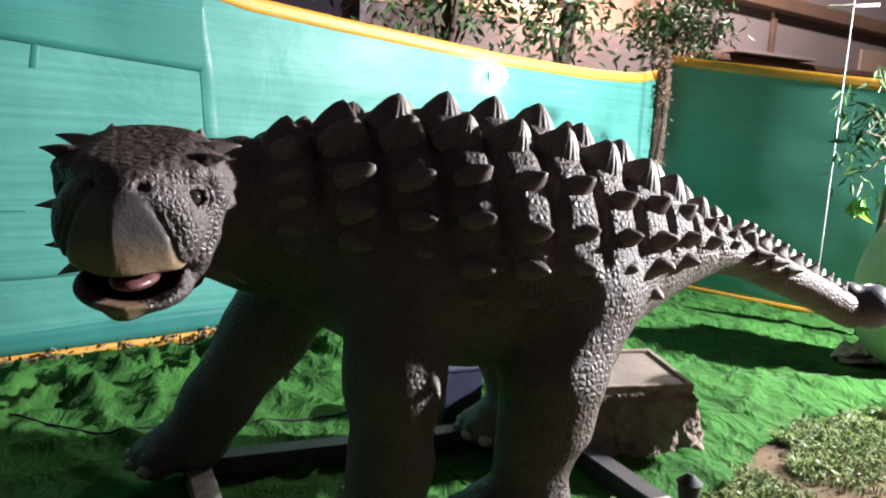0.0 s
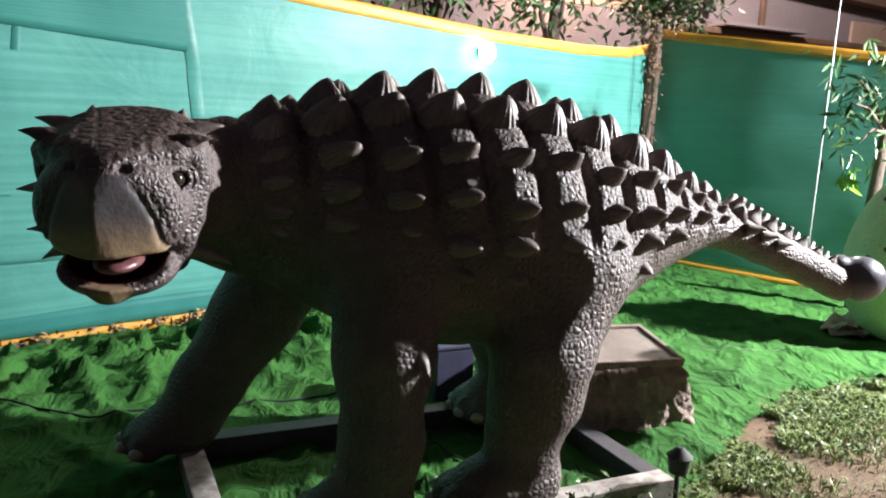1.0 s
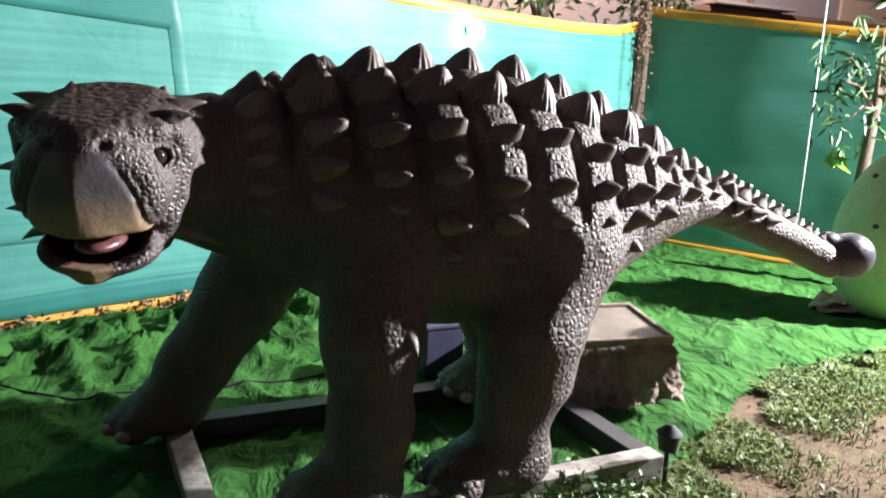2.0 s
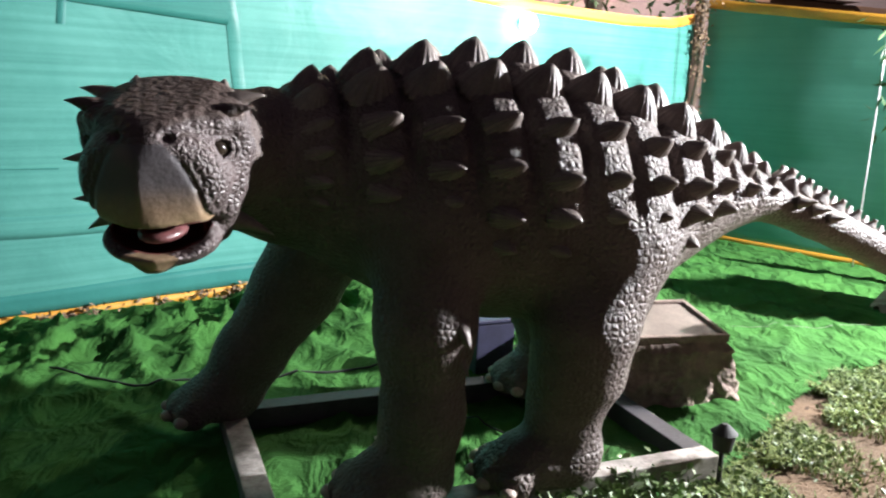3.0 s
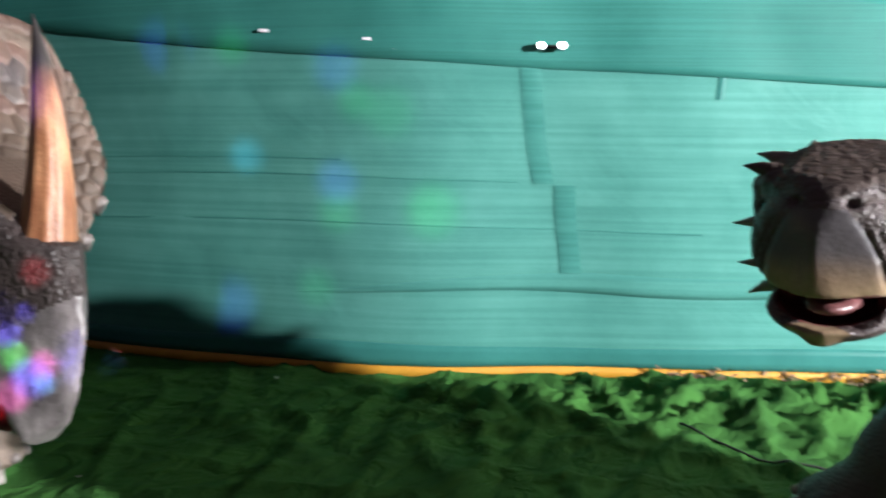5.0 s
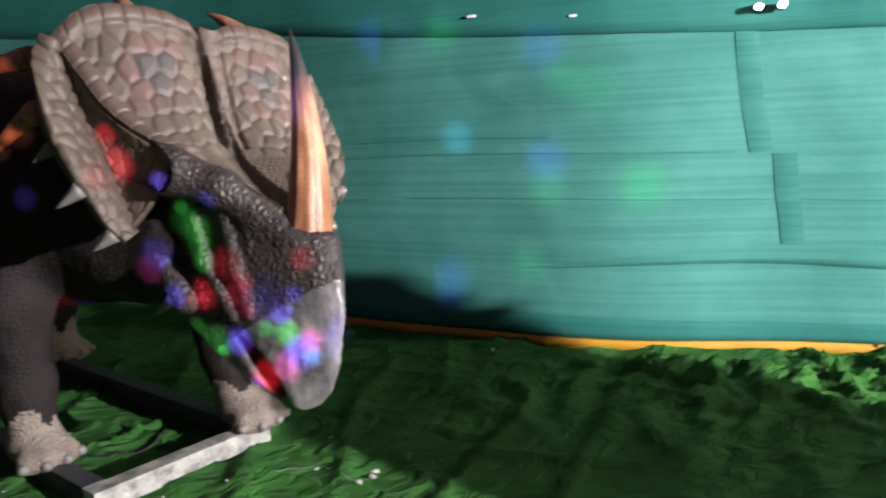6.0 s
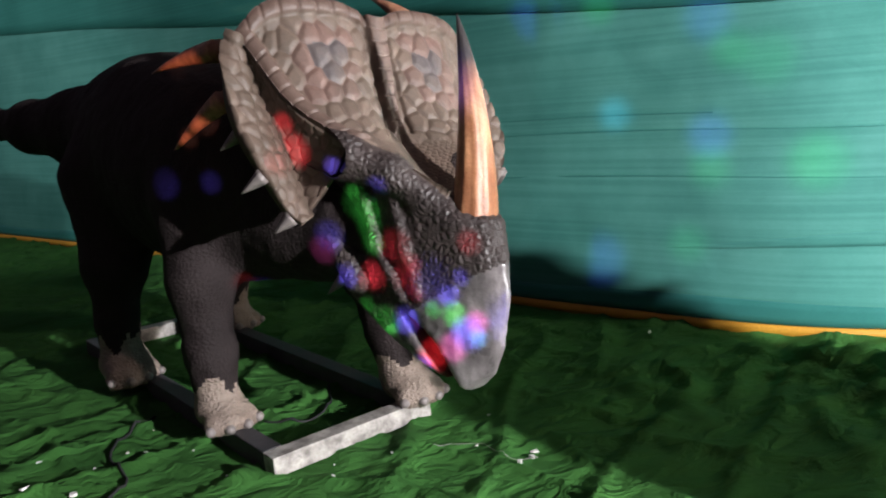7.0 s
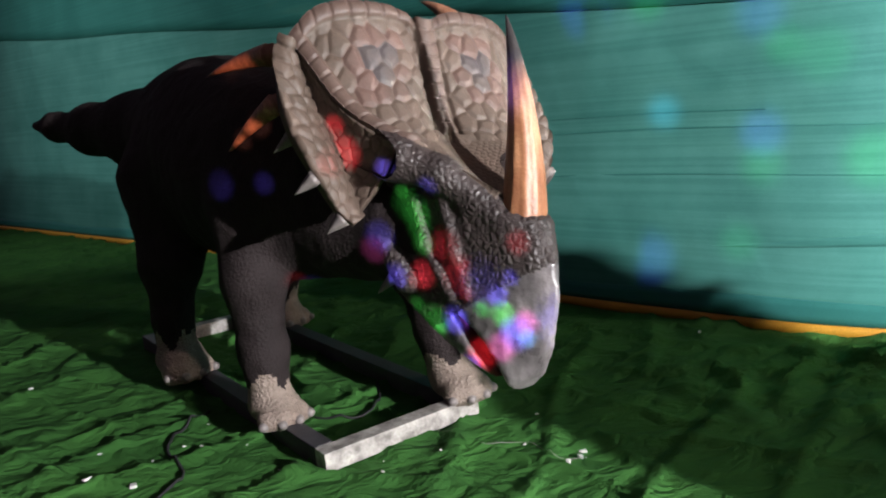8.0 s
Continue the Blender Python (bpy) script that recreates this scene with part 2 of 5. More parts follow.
def nets(field, lo, hi, step):
    """Surface nets: the zero surface of field(P) in the box, as verts (n, 3) and quads (m, 4)."""
    lo, hi = np.array(lo, float), np.array(hi, float)
    n = np.ceil((hi - lo) / step).astype(int) + 1
    ax = [np.arange(k) for k in n]
    V = np.empty(tuple(n), np.float32)
    for i in range(0, n[0], 24):
        g = np.stack(np.meshgrid(ax[0][i : i + 24], ax[1], ax[2], indexing="ij"), -1).reshape(-1, 3)
        V[i : i + 24] = field((lo + g * step).astype(np.float32)).reshape(-1, n[1], n[2])
    S = V < 0
    c = tuple(n - 1)
    acc, cnt = np.zeros(c + (3,), np.float32), np.zeros(c, np.float32)
    corner = [(a, b, d) for a in (0, 1) for b in (0, 1) for d in (0, 1)]
    cut = lambda A, o: A[o[0] : o[0] + c[0], o[1] : o[1] + c[1], o[2] : o[2] + c[2]]
    for o in corner:
        for k in range(3):
            if o[k]:
                continue
            e = list(o)
            e[k] = 1
            va, vb, sa, sb = cut(V, o), cut(V, e), cut(S, o), cut(S, e)
            x = sa != sb
            t = np.where(x, va / np.where(x, va - vb, 1), 0)
            for j in range(3):
                acc[..., j] += np.where(x, o[j] + (t if j == k else 0), 0)
            cnt += x
    on = cnt > 0
    ids = np.full(c, -1, np.int64)
    ids[on] = np.arange(on.sum())
    base = np.stack(np.nonzero(on), 1)
    verts = lo + (base + acc[on] / cnt[on][:, None]) * step
    quads = []
    for k in range(3):
        i, j = [q for q in range(3) if q != k]
        a = [slice(None)] * 3
        b = [slice(None)] * 3
        a[k], b[k] = slice(0, -1), slice(1, None)
        sa, sb = S[tuple(a)], S[tuple(b)]
        idx = np.stack(np.nonzero(sa != sb), 1)
        idx = idx[(idx[:, i] > 0) & (idx[:, j] > 0) & (idx[:, i] < c[i]) & (idx[:, j] < c[j])]
        cells = []
        for di, dj in ((1, 1), (0, 1), (0, 0), (1, 0)):
            q = idx.copy()
            q[:, i] -= di
            q[:, j] -= dj
            cells.append(ids[tuple(q.T)])
        f = np.stack(cells, 1)
        inside = sa[tuple(idx.T)]
        flip = ~inside if k != 1 else inside
        f[flip] = f[flip][:, ::-1]
        quads.append(f)
    return verts, np.concatenate(quads)


def vert_normals(v, f):
    nrm = np.zeros_like(v)
    fn = np.cross(v[f[:, 2]] - v[f[:, 0]], v[f[:, 3]] - v[f[:, 1]])
    for k in range(4):
        np.add.at(nrm, f[:, k], fn)
    return nrm / (np.linalg.norm(nrm, axis=1)[:, None] + 1e-12)


class Sculpture:
    """Gathers the parts of one animatronic model: pieces of the same part name and number are joined, others are parts of their own."""

    def __init__(self):
        self.items = []

    def add(self, verts, faces, mat, m=None, name="body", under=None, label=""):
        if m is not None:
            mm = np.array(m)
            verts = np.asarray(verts, float) @ mm[:3, :3].T + mm[:3, 3]
        self.items.append((name, verts, faces, mat, under, label))

    def finish(self, name, m, mats):
        ob = empty(name)
        made = {}
        for part_name, verts, faces, mat, under, label in self.items:
            index = np.full(len(faces), mat) if np.isscalar(mat) else np.asarray(mat)
            used = sorted(set(index.tolist()))
            remap = {k: i for i, k in enumerate(used)}
            child = mesh_object(part_name, verts, faces, [mats[k] for k in used], made.get(under, ob), label, [remap[k] for k in index.tolist()], smooth=True)
            made.setdefault(part_name, child)
        ob.matrix_world = m
        return ob


def fluted_cone(base, tip, radius, bend=(0, 0, 0), flat=1.0, seg=18, rings=7, flutes=9, depth=0.07, power=0.8, up=None, blunt=0.04, dome=0.0):
    """A horn or scute: from base to tip with grooves along it, bent in its middle."""
    base, tip, bend = Vector(base), Vector(tip), Vector(bend)
    axis = (tip - base).normalized()
    ref = Vector(up) if up is not None else (Vector((0, 0, 1)) if abs(axis.z) < 0.9 else Vector((1, 0, 0)))
    a = axis.cross(ref).normalized()
    b = axis.cross(a)
    v, f = [], []
    for i in range(rings):
        t = i / (rings - 1)
        p = base.lerp(tip, t) + bend * (4 * t * (1 - t))
        r = radius * max(blunt, (1 - dome) * (1 - t) ** power + dome * math.sqrt(1 - t * t))
        for k in range(seg):
            th = 2 * math.pi * k / seg
            g = 1 + depth * math.cos(flutes * th) * (0.4 + 0.6 * min(1, 2 * (1 - t)))
            v.append(p + (a * math.cos(th) + b * math.sin(th) * flat) * r * g)
    for i in range(rings - 1):
        for k in range(seg):
            f.append((i * seg + k, i * seg + (k + 1) % seg, (i + 1) * seg + (k + 1) % seg, (i + 1) * seg + k))
    f.append(tuple((rings - 1) * seg + k for k in range(seg)))
    f.append(tuple(range(seg))[::-1])
    return v, f


def ball(c, r, m=None, seg=16, rings=10):
    v, f = [], []
    for i in range(rings + 1):
        t = math.pi * i / rings
        for k in range(seg):
            p = 2 * math.pi * k / seg
            v.append((c[0] + r[0] * math.sin(t) * math.cos(p), c[1] + r[1] * math.sin(t) * math.sin(p), c[2] + r[2] * math.cos(t)))
    for i in range(rings):
        for k in range(seg):
            f.append((i * seg + k, (i + 1) * seg + k, (i + 1) * seg + (k + 1) % seg, i * seg + (k + 1) % seg))
    return v, f

# ---- colours ----
CLOTH = material("shade_cloth", (0.102, 0.312, 0.270), (0.070, 0.244, 0.210), rough=0.38, grain=260, patch=1.4, bump=0.06, stripes=((0.5, 0.5, 34.0), (0.70, 0.80, 0.80), 0.75), spec=0.10, wrinkle=(2.2, 0.25, 0.05))
CLOTH_DARK = material("shade_cloth_double", (0.046, 0.218, 0.186), (0.034, 0.178, 0.152), rough=0.5, grain=260, patch=2.0, bump=0.06, stripes=((0.6, 0.6, 70.0), (0.75, 0.8, 0.8), 0.8), spec=0.12)
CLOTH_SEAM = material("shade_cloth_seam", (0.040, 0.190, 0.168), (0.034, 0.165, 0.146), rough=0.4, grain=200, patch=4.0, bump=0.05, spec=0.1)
CLOTH_FAR = material("shade_cloth_plain", (0.118, 0.345, 0.275), (0.092, 0.290, 0.232), rough=0.4, grain=260, patch=1.0, bump=0.05, stripes=((0.5, 0.5, 30.0), (0.85, 0.9, 0.9), 0.6), spec=0.10)
CLOTH_BAND = material("shade_cloth_band", (0.090, 0.288, 0.249), (0.066, 0.232, 0.200), rough=0.38, grain=230, patch=1.4, bump=0.05, stripes=((0.5, 0.5, 34.0), (0.68, 0.79, 0.79), 0.8), spec=0.1)
CLOTH_LAP = material("shade_cloth_lap", (0.068, 0.250, 0.215), (0.050, 0.205, 0.176), rough=0.35, grain=200, patch=2.0, bump=0.05, stripes=((0.5, 0.5, 40.0), (0.66, 0.78, 0.78), 0.9), spec=0.1)
HEM = material("yellow_hem", (0.62, 0.30, 0.03), (0.52, 0.24, 0.022), rough=0.55, grain=90, patch=5, bump=0.05)
CARPET = material("green_felt", (0.046, 0.146, 0.031), (0.031, 0.102, 0.023), rough=0.95, grain=160, patch=2.6, bump=0.35, spec=0.1, wrinkle=(7.5, 1.0, 0.07))
SOIL = material("soil", (0.165, 0.11, 0.07), (0.09, 0.063, 0.042), rough=0.95, grain=45, patch=2.5, bump=0.6, spec=0.15)
GRASS = material("grass", (0.19, 0.24, 0.055), (0.11, 0.17, 0.035), rough=0.7, grain=20, patch=2, bump=0, random_tint=0.45)
WEED = material("weed_leaf", (0.17, 0.23, 0.09), (0.10, 0.16, 0.06), rough=0.5, grain=20, patch=4, bump=0, random_tint=0.5)
LITTER = material("dry_leaf", (0.26, 0.18, 0.11), (0.16, 0.10, 0.06), rough=0.8, grain=30, patch=6, bump=0.1, random_tint=0.4)
LEAF = material("tree_leaf", (0.07, 0.14, 0.04), (0.04, 0.09, 0.03), rough=0.45, grain=20, patch=1.5, bump=0, random_tint=0.5)
LEAF_NEW = material("young_leaf", (0.22, 0.42, 0.05), (0.18, 0.36, 0.04), rough=0.45, grain=20, patch=4, bump=0, random_tint=0.2)
BARK = material("bark", (0.17, 0.12, 0.09), (0.10, 0.07, 0.05), rough=0.9, grain=60, patch=9, bump=0.6, stripes=((30, 30, 4), (0.6, 0.6, 0.6), 0.8))
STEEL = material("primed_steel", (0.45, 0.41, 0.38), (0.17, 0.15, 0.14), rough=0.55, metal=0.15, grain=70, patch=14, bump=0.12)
# darker tone for two bars of each base frame
STEEL_DARK = material("dark_grey_steel", (0.062, 0.056, 0.064), (0.034, 0.031, 0.036), rough=0.6, metal=0.2, grain=70, patch=8, bump=0.12)
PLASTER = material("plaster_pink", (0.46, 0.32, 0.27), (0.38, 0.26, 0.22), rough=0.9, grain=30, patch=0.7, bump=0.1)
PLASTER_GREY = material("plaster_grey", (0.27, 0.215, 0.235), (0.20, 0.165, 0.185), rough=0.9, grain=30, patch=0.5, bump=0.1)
BEAM = material("brown_beam", (0.17, 0.10, 0.075), (0.12, 0.07, 0.05), rough=0.7, grain=30, patch=2, bump=0.1)
BLACK = material("black_plastic", (0.014, 0.014, 0.015), (0.009, 0.009, 0.010), rough=0.75, grain=90, patch=6, bump=0.05)
BLUE_BOX = material("dark_blue_sheet", (0.035, 0.035, 0.08), (0.025, 0.025, 0.05), rough=0.5, grain=60, patch=6, bump=0.05)
ROCK = material("painted_rock", (0.30, 0.22, 0.185), (0.17, 0.12, 0.10), rough=0.85, grain=50, patch=9, bump=0.7)
BOARD = material("weathered_board", (0.25, 0.20, 0.165), (0.15, 0.115, 0.095), rough=0.7, grain=60, patch=4, bump=0.1)
EGG = material("egg_shell", (0.42, 0.52, 0.30), (0.34, 0.46, 0.25), rough=0.6, grain=50, patch=3, bump=0.1)
EGG_SPOT = material("egg_spot", (0.06, 0.07, 0.05), rough=0.7, bump=0.05)
SHARD = material("nest_scrap", (0.50, 0.40, 0.33), (0.25, 0.17, 0.13), rough=0.8, grain=50, patch=10, bump=0.3)
WHITE = material("white_paint", (0.75, 0.75, 0.78), (0.6, 0.6, 0.63), rough=0.5, grain=60, patch=10, bump=0.05)
TAPE = material("shiny_tape", (0.85, 0.85, 0.88), (0.75, 0.75, 0.8), rough=0.2, grain=60, patch=20, bump=0.1, spec=0.9)
GLOW = bpy.data.materials.new("lamp_lens")
GLOW.use_nodes = True
GLOW.node_tree.nodes["Principled BSDF"].inputs["Emission Color"].default_value = (0.95, 0.97, 1.0, 1)
GLOW.node_tree.nodes["Principled BSDF"].inputs["Emission Strength"].default_value = 22.0
GLARE = GLOW.copy()
GLARE.name = "bulb_glass"
GLARE.node_tree.nodes["Principled BSDF"].inputs["Emission Strength"].default_value = 55.0
STRING = material("string", (0.30, 0.30, 0.26), (0.2, 0.2, 0.18), rough=0.9, grain=50, patch=20, bump=0.05)
PAPER = material("scrap_paper", (0.7, 0.7, 0.66), (0.55, 0.52, 0.5), rough=0.8, grain=50, patch=20, bump=0.05)


# ---- ground: one sheet of soil to the horizon ----
def soil_height(x, y):
    return -0.035 + 0.02 * noise.noise((x * 1.3, y * 1.3, 3.0)) + 0.012 * noise.noise((x * 6, y * 6, 1.0))


def build_ground():
    xs = np.concatenate([[-900, -200, -60, -20, -8, -2], np.arange(0, 5.01, 0.06), [6, 9, 15, 30, 80, 300, 900]])
    ys = np.concatenate([[-900, -200, -60, -20, -8, -2, 0, 1], np.arange(1.6, 5.6, 0.06), [6, 8, 10, 15, 30, 80, 300, 900]])
    v = [(x, y, soil_height(x, y) if abs(x) < 10 and abs(y) < 10 else -0.04) for y in ys for x in xs]
    w = len(xs)
    f = [(j * w + i, j * w + i + 1, (j + 1) * w + i + 1, (j + 1) * w + i) for j in range(len(ys) - 1) for i in range(w - 1)]
    tagged(mesh_object("ground", v, f, SOIL, smooth=True), "bare brown soil with crumbs and dry leaves", "ground", kind="structure")


build_ground()

# plan of the fence: from far behind the horned statue to the corner, then towards the right
FENCE_A = [(-16.0, -4.3), (-11.0, -1.2), (-7.4, 1.05), (-5.30, 2.12), (-4.45, 2.61), (-3.65, 3.16), (-3.05, 3.84), (-2.4, 4.42), (-1.73, 5.06), (-0.3, 6.35), (0.9, 7.38), (2.17, 8.47)]
FENCE_B = [(2.30, 8.44), (2.55, 8.2), (3.0, 7.72), (3.54, 7.2), (4.0, 6.75), (4.35, 6.45)]
PA = np.array(spline(FENCE_A, 24))
PB = np.array(spline(FENCE_B, 16))


def fence_y(x):
    return np.interp(x, PA[:, 0], PA[:, 1]) if x < 2.2 else np.interp(x, PB[:, 0], PB[:, 1])


def top_a(x):
    return float(np.interp(x, [-16, -11, -5, -2.4, -1.4, -0.86, -0.26, 0.47, 1.36, 1.91, 2.17], [5.2, 4.4, 3.2, 2.55, 2.31, 2.27, 2.24, 2.2, 2.19, 2.22, 2.29]))


def top_b(x):
    return float(np.interp(x, [2.25, 2.57, 3.19, 3.78, 7.6], [2.46, 2.39, 2.28, 2.18, 2.1]))


def slack(i, z, wave):
    """How far the cloth stands out at path point i and height z."""
    s = float(i) * 0.04
    return wave * (noise.noise((s * 0.9, z * 0.8, 7.0)) + 0.35 * noise.noise((s * 2.0, z * 5.0, 2.0))) + 0.12 * wave * math.sin(z * 11 + 2.0 * noise.noise((s, 0, 0)))


def cloth_sheet(path, top, z0, rows, wave, out=0.0, x_range=None, thick=0.004):
    """A hanging sheet along path between two heights, front and back, with slack folds."""
    pts = [(k, p) for k, p in enumerate(path) if x_range is None or x_range[0] <= p[0] <= x_range[1]]
    v, f = [], []
    for i, p in pts:
        d = np.array(path[min(i + 1, len(path) - 1)]) - np.array(path[max(i - 1, 0)])
        n = np.array([d[1], -d[0]]) / np.linalg.norm(d)
        zb = z0(p[0]) if callable(z0) else z0
        zt = top(p[0])
        for side in (0, 1):
            for j in range(rows + 1):
                t = j / rows
                z = zb + (zt - zb) * t
                o = slack(i, z, wave) + out - side * thick
                v.append((p[0] + n[0] * o, p[1] + n[1] * o, z))
    w = rows + 1
    for i in range(len(pts) - 1):
        a, b = i * 2 * w, (i + 1) * 2 * w
        for j in range(rows):
            f.append((a + j, b + j, b + j + 1, a + j + 1))
            f.append((a + w + j, a + w + j + 1, b + w + j + 1, b + w + j))
        f.append((a + rows, b + rows, b + w + rows, a + w + rows))
        f.append((a, a + w, b + w, b))
    return v, f


def fence(name, path, top, label, wave, cloth):
    ob = tagged(empty(name), label, "fence", kind="structure")
    mesh_object("cloth", *cloth_sheet(path, top, 0.03, 26, wave), cloth, ob, smooth=True)
    mesh_object("top_hem", *cloth_sheet(path, lambda x: top(x) + 0.012, lambda x: top(x) - 0.085, 3, wave, 0.007, thick=0.018), HEM, ob, "yellow cloth band along the top edge", smooth=True)
    mesh_object("bottom_hem", *cloth_sheet(path, lambda x: 0.068, lambda x: 0.0, 2, wave * 0.6, 0.022, thick=0.022), HEM, ob, "yellow band along the foot", smooth=True)
    return ob


WAVE = 0.022
fence_1 = fence("wall_fence_1", PA, top_a, "long green shade-cloth fence with yellow hems", WAVE, CLOTH)
fence("wall_fence_2", PB, top_b, "darker green shade-cloth fence with yellow top hem", 0.02, CLOTH_FAR)
# doubled cloth along the top of the long side, and overlapping breadths
mesh_object("double_cloth", *cloth_sheet(PA, lambda x: top_a(x) - 0.086, lambda x: 1.88 + 0.015 * math.sin(x * 1.7) - 0.055 * max(0.0, x + 3.1) + 0.10 * max(0.0, -3.1 - x), 12, WAVE, 0.012, (-16, -1.62)), CLOTH_DARK, fence_1, "darker doubled cloth", smooth=True)
mesh_object("lower_breadth", *cloth_sheet(PA, lambda x: 0.53 + 0.02 * math.sin(x * 3.3) + 0.13 * min(1.0, max(0.02, (x + 4.3) / 1.4)), lambda x: 0.53 + 0.02 * math.sin(x * 3.3), 3, WAVE, 0.0015, (-4.3, -1.2), 0.003), CLOTH_BAND, fence_1, "overlap of two breadths", smooth=True)
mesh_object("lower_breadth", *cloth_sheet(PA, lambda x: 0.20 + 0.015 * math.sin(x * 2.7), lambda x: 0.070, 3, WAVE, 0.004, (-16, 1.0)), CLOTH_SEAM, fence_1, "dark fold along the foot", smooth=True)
for z, a, b in ((1.22, -10, -3.2), (0.93, -8, -2.4), (1.32, -9, -4.0)):
    mesh_object("seam", *cloth_sheet(PA, lambda x: z + 0.010 + 0.03 * math.sin(x * 1.3 + z), lambda x: z + 0.03 * math.sin(x * 1.3 + z), 1, WAVE, 0.001, (a, b)), CLOTH_LAP, fence_1, smooth=True)


def strip(points, width, mat, parent, name="pole_shadow_strip", label=""):
    """A narrow upright strip lying on the long fence: rows of (x on the plan, z)."""
    v, f = [], []
    zs = np.linspace(points[0][1], points[-1][1], 4 * len(points) + 12)
    points = [(float(np.interp(-z, [-p[1] for p in points], [p[0] for p in points])), float(z)) for z in zs]
    for x, z in points:
        y = fence_y(x)
        d = np.array([1.0, (fence_y(x + 0.05) - fence_y(x - 0.05)) / 0.1])
        d /= np.linalg.norm(d)
        n = np.array([d[1], -d[0]])
        i = float(np.interp(x, PA[:, 0], np.arange(len(PA))))
        for k in range(7):
            c = k / 3 - 1
            o = slack(i, z, WAVE) + 0.004 * (1 - c * c) + 0.004
            v.append((x + d[0] * c * width / 2 + n[0] * o, y + d[1] * c * width / 2 + n[1] * o, z))
        for k in range(7):
            c = k / 3 - 1
            o = slack(i, z, WAVE) - 0.003
            v.append((x + d[0] * c * width / 2 + n[0] * o, y + d[1] * c * width / 2 + n[1] * o, z))
    for i in range(len(points) - 1):
        a, b = i * 14, i * 14 + 14
        for k in range(6):
            f += [(a + k, a + k + 1, b + k + 1, b + k), (a + 7 + k, b + 7 + k, b + 8 + k, a + 8 + k)]
    return mesh_object(name, v, f, mat, parent, label, smooth=True)


# darker strips laid on the cloth in place of a pole's shadow
strip([(-3.18, 1.90), (-3.17, 1.7), (-3.15, 1.45), (-3.12, 1.21)], 0.13, CLOTH_LAP, fence_1, label="darker strip on the cloth for a pole's shadow")
strip([(-3.03, 1.20), (-3.02, 1.0), (-3.00, 0.8), (-2.99, 0.66)], 0.13, CLOTH_LAP, fence_1, label="darker strip on the cloth for a pole's shadow")
strip([(-1.66, 2.2), (-1.63, 1.95), (-1.60, 1.7), (-1.58, 1.43), (-1.56, 1.1)], 0.09, CLOTH_LAP, fence_1, label="darker strip on the cloth for a pole's shadow")
strip([(-2.36, 1.99), (-2.35, 1.85), (-2.36, 1.72)], 0.045, CLOTH_SEAM, fence_1, name="loose_tie", label="loose hanging tie")


# corner post with dry creeper
def corner_post():
    ob = tagged(empty("corner_post", pose(2.23, 8.38, 0)), "rough wooden corner post with dry creeper", "post", kind="structure")
    rng = random.Random(5)
    pts = [(0.05 * noise.noise((z * 2, 1, 1)), 0.03 * noise.noise((z * 2, 5, 1)), z) for z in np.linspace(-0.05, 2.5, 14)]
    mesh_object("pole", *tube_np(pts, [0.030 + 0.006 * noise.noise((p[2] * 4, 0, 0)) for p in pts], 10), BARK, ob, smooth=True)
    v, f = [], []
    for i in range(420):
        z = rng.choice((rng.uniform(0.4, 2.5), rng.uniform(1.9, 2.62)))
        r = rng.uniform(0.03, 0.085) * (2.4 if z > 2.35 else 1)
        a = rng.uniform(0, 6.28)
        leaf_quad(v, f, Vector((r * math.cos(a), r * math.sin(a), z)), rng, 0.024)
    mesh_object("creeper", v, f, LITTER, ob, "dry brown creeper leaves")


def leaf_quad(v, f, p, rng, size, long=2.2, droop=0.0):
    """A small folded leaf of two quads at p."""
    d = Vector((rng.uniform(-1, 1), rng.uniform(-1, 1), rng.uniform(-1, 0.7) - droop)).normalized()
    s = d.cross(Vector((rng.uniform(-1, 1), rng.uniform(-1, 1), rng.uniform(-1, 1)))).normalized()
    n = d.cross(s)
    k = len(v)
    h = size / 2
    v += [p, p + d * size * long * 0.5 + s * h + n * h * 0.4, p + d * size * long, p + d * size * long * 0.5 - s * h + n * h * 0.4]
    f += [(k, k + 1, k + 2), (k, k + 2, k + 3)]


corner_post()

# ---- carpet: one wrinkled sheet ----
EDGE = [(0.10, 2.05), (0.22, 2.42), (0.62, 2.62), (0.86, 2.74), (1.18, 3.10), (1.42, 3.44), (1.70, 3.84), (1.99, 4.14), (2.8, 4.56), (4.2, 5.3), (7.0, 6.6)]


def off_carpet(x, y):
    """True on the soil side of the carpet's edge."""
    if x < EDGE[0][0]:
        return y < 2.0 - 40 * max(0.0, 0.1 - x)
    return y < float(np.interp(x, [e[0] for e in EDGE], [e[1] for e in EDGE])) + 0.05 * noise.noise((x * 4, y * 4, 0))


